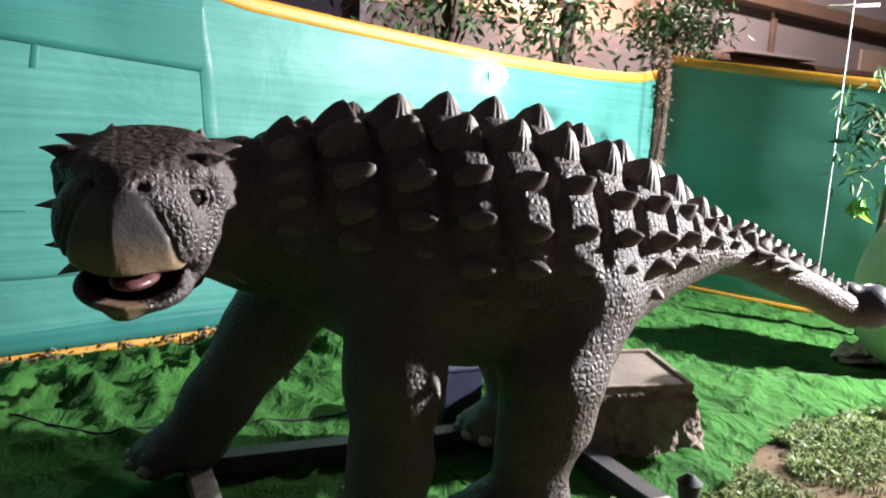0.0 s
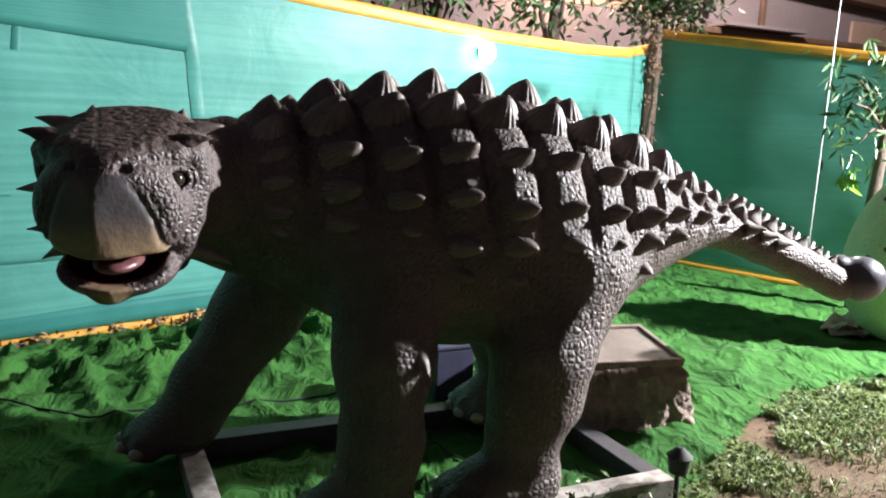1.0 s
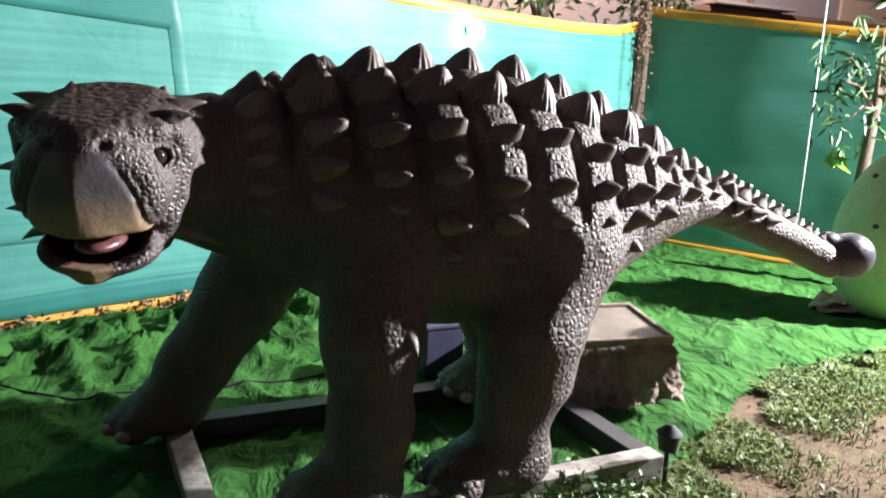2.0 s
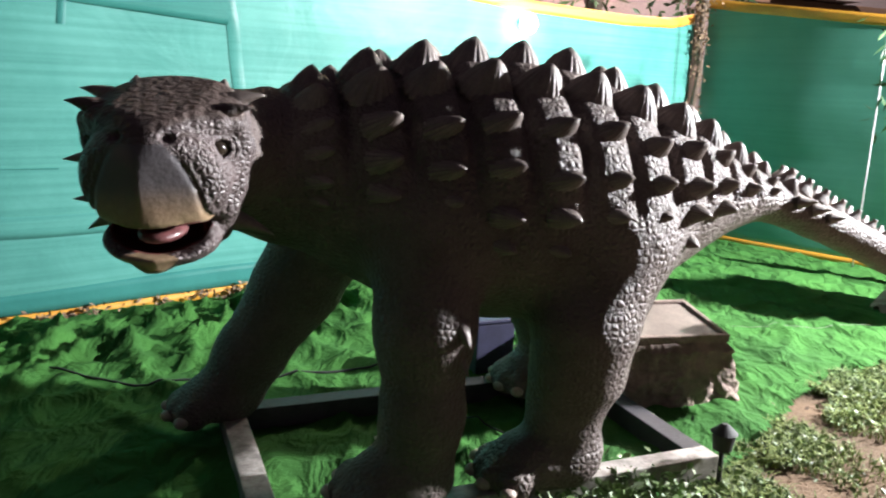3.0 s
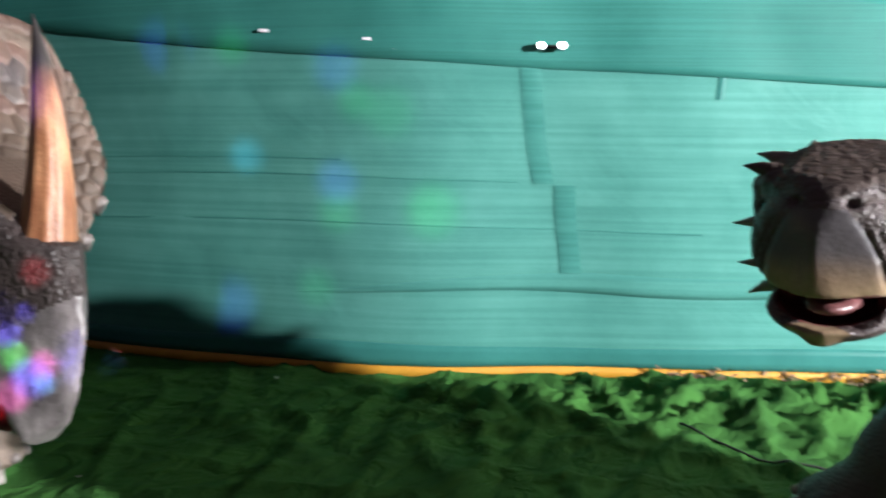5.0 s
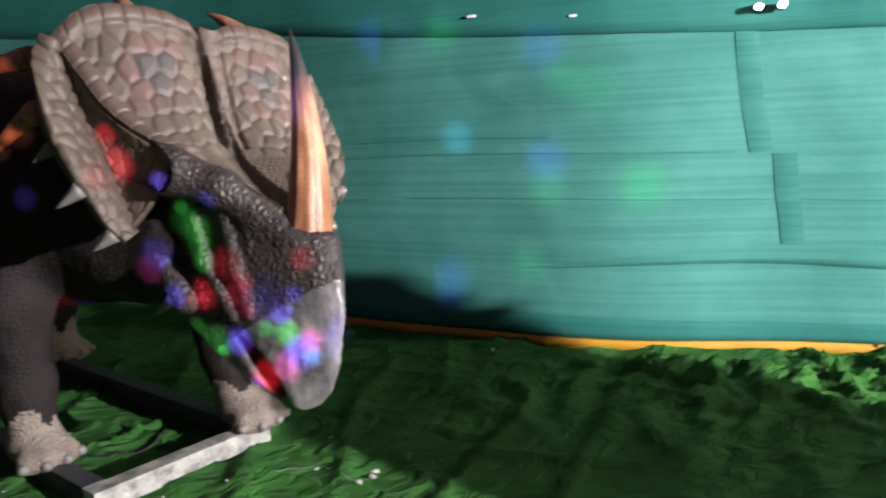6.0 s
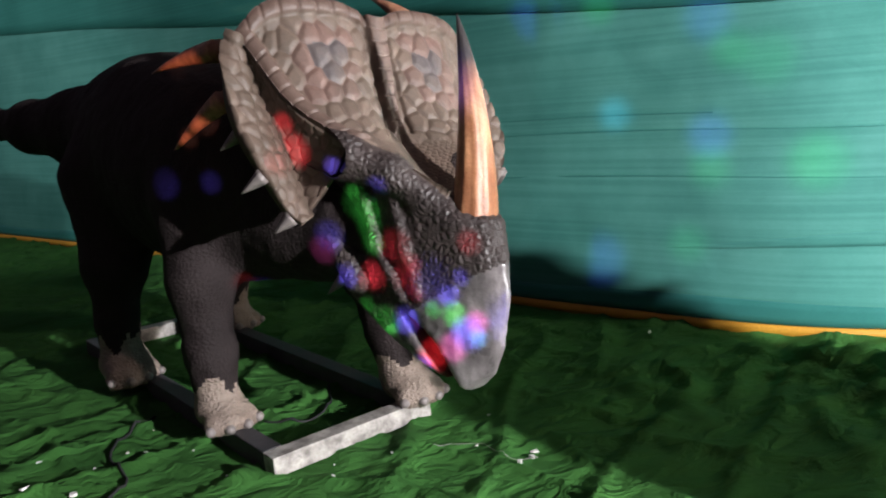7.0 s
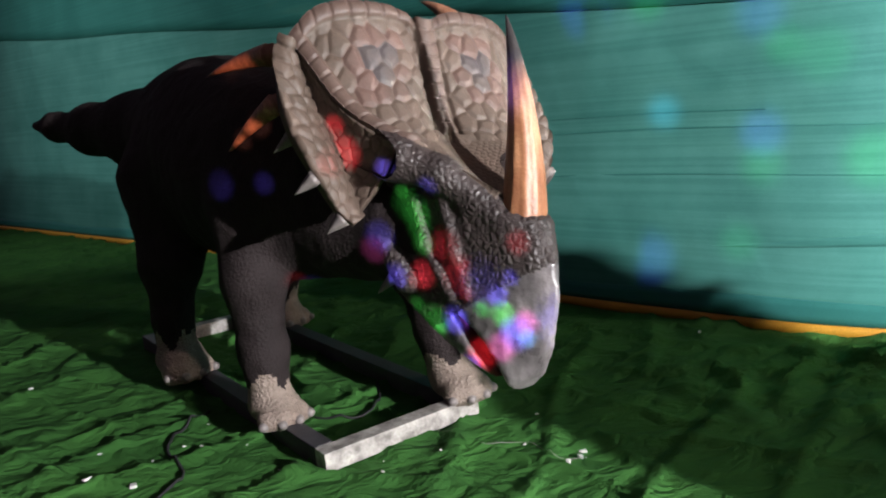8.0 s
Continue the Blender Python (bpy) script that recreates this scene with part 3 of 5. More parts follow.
def folds(x, y):
    """Height of the carpet: soft waves everywhere, deep crumples by the fence behind the armoured statue."""
    q = Vector((x, y, 0))
    z = 0.010 * noise.noise((x * 1.1, y * 1.1, 0)) + 0.006 * noise.noise((x * 3.1, y * 3.1, 4))
    gap = fence_y(x) - y
    deep = max(0.0, 1 - abs(gap - 0.85) / 1.15) * max(0.0, min(1, (x + 3.9) / 1.0)) * max(0.0, min(1, (1.9 - x) / 0.8))
    deep *= max(0.0, min(1.0, (gap - 0.12) / 0.25))
    if deep > 0:
        wx, wy = x + 0.18 * noise.noise((x * 2.0, y * 2.0, 9)), y + 0.18 * noise.noise((x * 2.0, y * 2.0, 5))
        r = 1 - abs(noise.noise((wx * 3.0 + wy * 1.4, wy * 1.5 - wx * 0.8, 2)))
        r2 = 1 - abs(noise.noise((wx * 6.4 - wy * 1.8, wy * 3.6 + wx * 1.2, 6)))
        r3 = 1 - abs(noise.noise((wx * 11.0 + wy * 5.0, wy * 4.4 - wx * 2.0, 8)))
        z += deep * (0.115 * r ** 10 + 0.058 * r2 ** 8 + 0.026 * r3 ** 5)
    fine = 1 - abs(noise.noise((x * 5.2 + y * 2.0, y * 3.8 - x * 1.6, 15)))
    z += 0.012 * fine ** 8 + 0.004 * noise.noise((x * 9.0, y * 7.0, 31))
    calm = 1 - abs(noise.noise(((x * 0.8 + y * 0.6) * 2.2, (y * 0.8 - x * 0.6) * 0.8, 12)))
    z += 0.036 * calm ** 12
    calm2 = 1 - abs(noise.noise(((x * 0.5 - y * 0.86) * 3.0, (y * 0.5 + x * 0.86) * 1.0, 22)))
    z += 0.028 * calm2 ** 12
    # lapped edge of the strip behind the tail
    lap = y - (6.32 - 0.10 * (x - 1.5) + 0.05 * math.sin(x * 5))
    if 0.9 < x < 3.6:
        z += 0.035 * math.exp(-((lap / 0.06) ** 2)) + (0.012 if lap > 0 else 0)
    return max(0.0, z) + 0.004


def build_carpet():
    step = 0.031
    xs = np.concatenate([np.arange(-16.4, -7.0, 0.12), np.arange(-7.0, 4.3, step)])
    ys = np.concatenate([np.arange(-6.0, -2.0, 0.12), np.arange(-2.0, 8.5, step)])
    ids, v, f = {}, [], []

    def vid(i, j):
        if (i, j) not in ids:
            x, y = xs[i], ys[j]
            ids[i, j] = len(v)
            v.append((x, y, folds(x, y)))
        return ids[i, j]

    for i in range(len(xs) - 1):
        lim = fence_y(xs[i]) - 0.02
        for j in range(len(ys) - 1):
            if ys[j] < lim and not off_carpet(xs[i], ys[j]):
                f.append((vid(i, j), vid(i + 1, j), vid(i + 1, j + 1), vid(i, j + 1)))
    tagged(mesh_object("carpet_floor", v, f, CARPET, smooth=True), "wrinkled bright green felt carpet over the ground", "carpet", kind="structure")


build_carpet()


# ---- building and trees beyond the fence ----
def build_house():
    ob = tagged(empty("house", pose(6.0, 14.4, 0, 0, 0, 24)), "plastered house with brown roof beams and a lit recess", "house")

    def block(name, size, centre, mat, label="", bevel=0.02):
        return part(name, box_bm(size, centre, bevel), mat, ob, label)

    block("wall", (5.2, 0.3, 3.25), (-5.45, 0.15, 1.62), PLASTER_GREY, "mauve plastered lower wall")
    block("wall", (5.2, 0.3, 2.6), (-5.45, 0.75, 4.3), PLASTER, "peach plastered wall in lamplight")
    block("ledge", (5.2, 0.9, 0.08), (-5.45, 0.45, 3.29), PLASTER, "plastered ledge")
    block("wall", (8.6, 0.3, 7.0), (1.5, -0.05, 3.5), PLASTER_GREY, "grey plastered wall")
    block("wall", (0.3, 1.0, 7.0), (-2.75, 0.6, 3.5), PLASTER_GREY, "grey plastered corner")
    for a, b, h, lab in (((-3.0, 4.12), (5.6, 3.66), 0.22, "long sloping brown beam"), ((-2.5, 3.02), (5.6, 3.02), 0.10, "thin brown rail")):
        mx, mz = (a[0] + b[0]) / 2, (a[1] + b[1]) / 2
        ln = math.hypot(b[0] - a[0], b[1] - a[1])
        part("beam", box_bm((ln, 0.34, h), (0, 0, 0), 0.02, Matrix.Translation((mx, -0.36, mz)) @ Matrix.Rotation(-math.atan2(b[1] - a[1], b[0] - a[0]), 4, "Y")), BEAM, ob, lab)
    part("downpipe", box_bm((0.09, 0.09, 0.9), (-0.72, -0.26, 3.45), 0.02), BEAM, ob)
    part("wall_panel", box_bm((3.4, 0.06, 0.42), (3.2, -0.24, 3.28), 0.01), PLASTER, ob, "peach painted panel")
    part("awning", box_bm((1.8, 0.5, 0.05), (-1.0, -0.46, 3.12), 0.01), PLASTER_GREY, ob, "pale awning edge")
    part("bracket_lamp", box_bm((0.13, 0.13, 0.26), (-1.95, -0.28, 3.45), 0.03), BLACK, ob, "black lantern")
    part("roof", box_bm((15, 5, 0.25), (-1.5, 2.0, 7.1), 0.03), BEAM, ob)


build_house()


def tree(name, place, height, crown_c, crown_r, leaves, leaf_size, mat, label, limbs=7, seed=1, trunk_r=0.1, lean=(0, 0), droop=0.3):
    rng = random.Random(seed)
    ob = tagged(empty(name, pose(*place)), label, "tree")
    pts = [(lean[0] * t + 0.08 * noise.noise((t * 3, seed, 0)), lean[1] * t + 0.08 * noise.noise((t * 3, seed, 9)), height * t - 0.05) for t in np.linspace(0, 1, 9)]
    mesh_object("trunk", *tube_np(pts, [trunk_r * (1.15 - 0.6 * t) for t in np.linspace(0, 1, 9)], 10), BARK, ob, smooth=True)
    ends = []
    for i in range(limbs):
        s = Vector(pts[rng.randint(4, 8)])
        e = Vector(crown_c) + Vector((rng.uniform(-1, 1) * crown_r[0], rng.uniform(-1, 1) * crown_r[1], rng.uniform(-0.8, 1) * crown_r[2])) * 0.8
        mid = s.lerp(e, 0.5) + Vector((rng.uniform(-1, 1), rng.uniform(-1, 1), rng.uniform(0, 1))) * 0.12
        mesh_object("limb", *tube_np([s, mid, e], [trunk_r * 0.4, trunk_r * 0.28, trunk_r * 0.1], 7), BARK, ob, smooth=True)
        ends += [e, mid.lerp(e, 0.5)]
    v, f = [], []
    for i in range(leaves):
        c = rng.choice(ends)
        p = c + Vector((rng.gauss(0, 1) * crown_r[0], rng.gauss(0, 1) * crown_r[1], rng.gauss(0, 1) * crown_r[2])) * 0.30
        leaf_quad(v, f, p, rng, leaf_size * rng.uniform(0.6, 1.3), 3.0, droop)
    mesh_object("crown", v, f, mat, ob, "loose crown of narrow leaves")
    return ob


tree("tree", (-0.1, 8.6, 0), 3.4, (0.1, 0, 3.3), (1.0, 0.5, 0.9), 1900, 0.05, LEAF, "leafy tree standing behind the fence", seed=3)
tree("tree", (1.3, 9.6, 0), 3.6, (0, 0, 3.3), (0.7, 0.5, 0.9), 750, 0.05, LEAF, "leafy tree standing behind the fence", seed=8)
tree("tree", (2.7, 10.4, 0), 3.2, (0, 0, 3.0), (0.7, 0.5, 0.6), 900, 0.05, LEAF, "thin tree standing behind the fence", seed=12, trunk_r=0.06)
tree("tree", (-2.4, 7.6, 0), 3.8, (0, 0, 3.9), (1.0, 0.6, 0.9), 1800, 0.06, LEAF, "leafy tree standing behind the fence", seed=18)

# ---- armoured dinosaur statue ----
SKIN_A = material("armour_skin", (0.150, 0.118, 0.108), (0.100, 0.078, 0.072), rough=0.5, grain=90, patch=5, bump=0.45, scales=1.0, scale_size=42.0, spec=0.28)
SKIN_A_FACE = material("face_skin", (0.115, 0.086, 0.084), (0.070, 0.053, 0.052), rough=0.45, grain=80, patch=8, bump=0.4, scales=0.8, scale_size=56.0, spec=0.4)
SCUTE = material("scute_horn", (0.20, 0.160, 0.142), (0.13, 0.104, 0.094), rough=0.5, grain=70, patch=12, bump=0.25)
BEAK_A = material("beak_horn", (0.34, 0.235, 0.145), (0.25, 0.17, 0.11), rough=0.38, grain=50, patch=6, bump=0.12, fade=((0.085, 0.076, 0.082), 1.13, 1.23))
CLUB = material("tail_club", (0.085, 0.08, 0.10), (0.06, 0.055, 0.07), rough=0.35, grain=50, patch=6, bump=0.15)
MOUTH = material("mouth", (0.20, 0.055, 0.055), (0.10, 0.03, 0.03), rough=0.35, grain=40, patch=20, bump=0.1)
TONGUE = material("tongue", (0.17, 0.065, 0.065), (0.11, 0.04, 0.04), rough=0.35, grain=60, patch=12, bump=0.15)
DARK_A = material("crown_skin", (0.085, 0.058, 0.050), (0.055, 0.038, 0.033), rough=0.55, grain=60, patch=7, bump=0.4, scales=0.5, scale_size=24.0)
EYE = material("eye_glass", (0.02, 0.015, 0.012), (0.04, 0.03, 0.02), rough=0.08, grain=30, patch=30, bump=0)
CLAW = material("claw_horn", (0.42, 0.34, 0.29), (0.3, 0.23, 0.2), rough=0.45, grain=50, patch=15, bump=0.1)

BODY_X = [-1.0, -0.85, -0.65, -0.40, -0.15, 0.10, 0.35, 0.60, 0.80, 1.00, 1.18, 1.35, 1.60, 1.90, 2.20]
BODY_TOP = [1.31, 1.40, 1.455, 1.525, 1.565, 1.57, 1.545, 1.47, 1.40, 1.30, 1.225, 1.16, 1.07, 0.955, 0.835]
BODY_LOW = [1.06, 1.00, 0.89, 0.74, 0.64, 0.60, 0.60, 0.66, 0.76, 0.865, 0.935, 0.955, 0.895, 0.775, 0.655]
BODY_W = [0.13, 0.20, 0.31, 0.42, 0.50, 0.55, 0.54, 0.49, 0.41, 0.31, 0.22, 0.16, 0.115, 0.10, 0.09]
a_top, a_low, a_wid = smooth_curve(BODY_X, BODY_TOP), smooth_curve(BODY_X, BODY_LOW), smooth_curve(BODY_X, BODY_W)
RING = 0.187
RING_0 = -0.62


def loft_d(P, x0, x1, top, low, wid, centre=None):
    x = np.clip(P[:, 0], x0, x1)
    t, b, w = top(x), low(x), wid(x)
    h, zc = (t - b) / 2, (t + b) / 2
    yc = 0 if centre is None else centre(x)
    k = np.sqrt(((P[:, 1] - yc) / w) ** 2 + ((P[:, 2] - zc) / h) ** 2)
    d = (k - 1) * np.minimum(w, h)
    return np.sqrt(np.maximum(d, 0) ** 2 + (P[:, 0] - x) ** 2) + np.minimum(d, 0)


def foot_d(P, x, y, z, size, facing, toes=4):
    d = ell_d(P, (x, y, z), (size * 1.05, size * 0.85, size * 0.62))
    for i in range(toes):
        a = (i - (toes - 1) / 2) * 0.5
        tx, ty = x + facing * math.cos(a) * size * 0.95, y + math.sin(a) * size * 0.95
        d = smin(d, ell_d(P, (tx, ty, z - size * 0.22), (size * 0.42, size * 0.3, size * 0.38)), 0.03)
    return d


def anky_body(P):
    d = loft_d(P, BODY_X[0], BODY_X[-1], a_top, a_low, a_wid)
    # armour bands: raised rings with a furrow between them
    x, z = P[:, 0], P[:, 2]
    ph = np.abs(np.mod((x - RING_0) / RING + 0.5, 1.0) - 0.5) * RING
    lift = np.clip((z - (a_top(x) + a_low(x)) / 2 + 0.06) / 0.22, 0, 1) * np.clip((x + 0.85) / 0.2, 0, 1) * np.clip((1.45 - x) / 0.2, 0, 1)
    d = d - lift * (0.020 - 0.036 * np.exp(-(((RING / 2 - ph) / 0.020) ** 2)) - 0.010 * (2 * ph / RING) ** 2)
    # legs
    d = smin(d, chain_d(P, [(-0.26, -0.32, 0.98, 0.20), (-0.28, -0.42, 0.68, 0.150), (-0.29, -0.45, 0.40, 0.128), (-0.31, -0.45, 0.25, 0.126)], 0.08), 0.10)
    d = smin(d, foot_d(P, -0.37, -0.45, 0.17, 0.175, -1), 0.06)
    d = smin(d, chain_d(P, [(-0.45, 0.34, 0.92, 0.22), (-0.59, 0.40, 0.64, 0.165), (-0.79, 0.40, 0.34, 0.135), (-0.86, 0.40, 0.22, 0.125)], 0.08), 0.10)
    d = smin(d, foot_d(P, -0.91, 0.40, 0.17, 0.16, -1), 0.06)
    d = smin(d, chain_d(P, [(0.42, -0.33, 0.92, 0.25), (0.305, -0.43, 0.66, 0.178), (0.29, -0.43, 0.50, 0.160), (0.25, -0.42, 0.34, 0.118), (0.27, -0.42, 0.20, 0.135)], 0.06), 0.09)
    d = smin(d, foot_d(P, 0.15, -0.42, 0.17, 0.17, -1), 0.06)
    d = smin(d, chain_d(P, [(0.52, 0.32, 0.88, 0.26), (0.56, 0.40, 0.55, 0.18), (0.62, 0.41, 0.25, 0.13)], 0.06), 0.09)
    d = smin(d, foot_d(P, 0.54, 0.41, 0.17, 0.16, -1), 0.06)
    # neck
    d = smin(d, chain_d(P, [(-0.72, 0.0, 1.16, 0.25), (-0.88, -0.12, 1.21, 0.21), (-0.96, -0.26, 1.235, 0.18), (-0.99, -0.38, 1.24, 0.155)], 0.06), 0.08)
    return d


def relief(v, f, rows, cut=None):
    """Push vertices along their normals by folds and pebbles: rows of (size, height, ridged)."""
    n = vert_normals(v, f)
    out = np.zeros(len(v))
    for i, p in enumerate(v):
        s = 0.0
        for size, height, ridged in rows:
            q = noise.noise((p[0] / size, p[1] / size, p[2] / size))
            s += height * ((1 - abs(q) * 2) if ridged else q)
        out[i] = s
    return v + n * out[:, None]


def anky_head(P):
    """Head: x forward, y to its left, z up; flat crown with brow shelves, wedge-shaped beak with a middle ridge, open mouth."""
    x, z = P[:, 0], P[:, 2]
    ay = np.abs(P[:, 1])
    M = np.stack([x, ay, z], 1)
    d = ell_d(P, (0.10, 0, -0.02), (0.175, 0.215, 0.185))
    d = smin(d, chain_d(P, [(0.17, 0, 0.10, 0.05), (0.225, 0, -0.02, 0.05), (0.225, 0, -0.13, 0.045)]), 0.08)
    # two flat cheeks of the beak meeting in the middle ridge
    d = smax(d, x + 0.55 * ay - 0.282 - 0.06 * np.clip(-z, 0, 0.2), 0.025)
    d = smax(d, -(z + 0.135 + 0.06 * ay), 0.012)
    d = smin(d, ell_d(P, (-0.06, 0, 0.05), (0.21, 0.205, 0.20)), 0.05)
    # flat slanting face from nostril to cheek
    face = smax(ell_d(P, (-0.04, 0, 0.06), (0.27, 0.27, 0.27)), (x + ay - 0.262).astype(np.float32), 0.03)
    d = smin(d, smax(smax(face, (ay - 0.232).astype(np.float32), 0.03), -(z + 0.04), 0.06), 0.03)
    # postorbital arch and cheek down to the jaw joint
    d = smin(d, chain_d(M, [(0.0, 0.205, 0.14, 0.038), (-0.035, 0.215, 0.05, 0.042), (-0.02, 0.185, -0.07, 0.045), (0.0, 0.165, -0.13, 0.045), (-0.01, 0.14, -0.20, 0.05)], 0.03), 0.03)
    d = smin(d, ell_d(M, (0.055, 0.15, 0.065), (0.07, 0.062, 0.06)), 0.02)
    # flat crown ending in a brow shelf
    d = smax(d, z - 0.200 + 0.20 * x + 0.25 * np.clip(ay - 0.12, 0, 1), 0.05)
    d = smin(d, chain_d(M, [(0.165, 0.07, 0.135, 0.008), (0.12, 0.13, 0.140, 0.011), (0.07, 0.175, 0.148, 0.015), (0.0, 0.195, 0.145, 0.02)], 0.02), 0.02)
    # heavy brow over the eye
    d = smin(d, chain_d(M, [(0.125, 0.135, 0.130, 0.010), (0.08, 0.182, 0.136, 0.016), (0.03, 0.218, 0.122, 0.022), (0.0, 0.226, 0.060, 0.022)], 0.02), 0.018)
    # eye socket, nostril, paired furrows along the beak
    d = smax(d, -ell_d(M, (0.085, 0.180, 0.062), (0.038, 0.036, 0.034)), 0.010)
    d = smax(d, -ell_d(M, (0.222, 0.072, 0.112), (0.030, 0.022, 0.014)), 0.008)
    rim = np.interp(z, [-0.14, -0.04, 0.05, 0.10], [0.165, 0.145, 0.105, 0.06])
    d = d + np.clip((x - 0.04) / 0.03, 0, 1) * np.clip((z + 0.14) / 0.01, 0, 1) * np.clip((0.085 - z) / 0.03, 0, 1) * (0.010 * np.exp(-(((ay - rim) / 0.007) ** 2)) + 0.007 * np.exp(-(((ay - rim - 0.024) / 0.005) ** 2)))
    jaw = smin(ell_d(P, (0.075, 0, -0.215), (0.17, 0.172, 0.078)), ell_d(P, (-0.04, 0, -0.17), (0.12, 0.165, 0.11)), 0.05)
    jaw = smin(jaw, chain_d(P, [(0.205, 0, -0.25, 0.03), (0.15, 0, -0.272, 0.025)]), 0.05)
    jaw = smax(jaw, z + 0.232 - 0.62 * np.clip(0.19 - x, 0, 0.15), 0.010)
    jaw = smax(jaw, -ell_d(P, (0.075, 0, -0.185), (0.145, 0.140, 0.070)), 0.010)
    return smin(d, jaw, 0.014)


def ring_np(centre, normal, radius, tube, seg=22):
    n = Vector(normal).normalized()
    a = n.cross(Vector((0, 0, 1))).normalized()
    b = n.cross(a)
    pts = [Vector(centre) + (a * math.cos(2 * math.pi * k / seg) * 1.25 + b * math.sin(2 * math.pi * k / seg)) * radius for k in range(seg + 1)]
    return tube_np(pts, tube, 8)


def build_anky():
    S = Sculpture()
    v, f = nets(anky_body, (-1.35, -0.75, 0.02), (2.35, 0.75, 1.66), 0.0165)
    v = relief(v, f, ((0.09, 0.003, True), (0.3, 0.010, False)))
    S.add(v, f, 0, name="body")
    rng = random.Random(11)
    # rows of fluted scutes on each band
    for k in range(13):
        x = RING_0 + RING * k
        if x > 1.55:
            break
        t, b, w = float(a_top(x)), float(a_low(x)), float(a_wid(x))
        h, zc = (t - b) / 2, (t + b) / 2
        shrink = min(1.0, 0.50 + 0.9 * max(0.0, 1.40 - x) / 1.1) * (0.78 if x < -0.5 else 1)
        for side in (-1, 1):
            for j, deg in enumerate((13, 36, 57, 75, 91, 106)):
                if x > 1.0 and j > 3 or x > 1.3 and j > 1 or x > 0.75 and j > 4:
                    continue
                a = radians(deg + rng.uniform(-2, 2))
                n = Vector((0, side * math.sin(a) / w, math.cos(a) / h)).normalized()
                p = Vector((x + (0.0 if side < 0 else 0.09), side * w * math.sin(a), zc + h * math.cos(a)))
                size = shrink * (1.0, 1.05, 1.0, 0.9, 0.78, 0.62)[j] * rng.uniform(0.93, 1.07)
                axis = (n + Vector((0.15 if j < 2 else 0.8, 0, 0))).normalized()
                cone = fluted_cone(p - n * 0.03, p + axis * (0.092 if j < 2 else 0.084) * size, (0.096 if j < 2 else 0.080) * size, flat=1.0 if j < 2 else 0.72, power=1.05 if j < 2 else 0.85, depth=0.055, flutes=18, seg=72, rings=11, dome=0.42 if j < 2 else 0.25, up=(0, -1, 0.2) if j < 2 else (0, 0, 1), blunt=0.035)
                S.add(*cone, 1, name="scute")
    # keeled scutes down the tail
    for i in range(7):
        x = 1.45 + i * 0.105
        s = 0.90 - 0.075 * i
        for side in (-1, 1):
            p = Vector((x + (side > 0) * 0.04, side * 0.035, float(a_top(x)) - 0.012))
            S.add(*fluted_cone(p, p + Vector((0.04, side * 0.02, 0.080)) * s, 0.075 * s, flat=0.6, power=0.85, up=(0, 1, 0), blunt=0.3), 1, name="tail_scute")
            if i < 3:
                q = Vector((x, side * float(a_wid(x)) * 0.95, float(a_top(x)) - 0.07))
                S.add(*fluted_cone(q, q + Vector((0.06, side * 0.06, 0.01)) * s, 0.055 * s, flat=0.6, power=0.8, blunt=0.2), 1, name="tail_scute")

    def club(P):
        d = ell_d(P, (2.29, -0.03, 0.78), (0.13, 0.11, 0.115))
        d = smin(d, ell_d(P, (2.27, 0.12, 0.76), (0.12, 0.10, 0.10)), 0.04)
        return smin(d, ell_d(P, (2.17, 0.0, 0.85), (0.07, 0.05, 0.05)), 0.03)

    S.add(*nets(club, (2.0, -0.25, 0.56), (2.55, 0.3, 1.0), 0.014), 4, name="tail_club", label="smooth dark tail club")
    for p, q, r in (((-0.21, -0.545, 0.74), (-0.19, -0.605, 0.67), 0.036), ((-0.20, -0.54, 0.62), (-0.185, -0.585, 0.57), 0.024)):
        S.add(*fluted_cone(p, q, r, flat=0.8), 1, name="thorn")
    for x, y, s in ((-0.37, -0.45, 0.175), (-0.91, 0.40, 0.16), (0.15, -0.42, 0.17), (0.54, 0.41, 0.16)):
        for i in range(4):
            a = (i - 1.5) * 0.5
            S.add(*ball(Vector((x - math.cos(a) * s * 1.30, y + math.sin(a) * s * 1.28, 0.125)), (0.03, 0.028, 0.024)), 6, name="claw")
    # head, turned towards the path
    H = Matrix.Translation((-1.073, -0.454, 1.233)) @ Matrix.Rotation(radians(254), 4, "Z") @ Matrix.Rotation(radians(6), 4, "Y") @ Matrix.Scale(0.92, 4)
    hv, hf = nets(anky_head, (-0.42, -0.34, -0.45), (0.45, 0.34, 0.32), 0.0085)
    hv = relief(hv, hf, ((0.06, 0.001, True),))
    c = hv[hf].mean(1)
    fz = vert_normals(hv, hf)[hf].mean(1)[:, 2]
    m = np.full(len(hf), 5)
    ay = np.abs(c[:, 1])
    edge = np.interp(c[:, 2], [-0.14, -0.04, 0.05, 0.10], [0.165, 0.145, 0.105, 0.06])
    m[(c[:, 0] > 0.10) & (ay < edge) & (c[:, 2] < 0.10) & (c[:, 2] > -0.165)] = 2
    m[(c[:, 0] > 0.165 + 0.6 * ay) & (c[:, 2] < -0.20)] = 2
    inner = ((c[:, 0] - 0.075) / 0.150) ** 2 + (c[:, 1] / 0.145) ** 2 + ((c[:, 2] + 0.185) / 0.074) ** 2 < 1.03
    roof = (c[:, 2] < -0.128) & (c[:, 2] > -0.165) & (c[:, 0] < 0.24) & (ay < 0.14) & (c[:, 0] > 0.0)
    m[inner | (roof & (fz < -0.6))] = 3
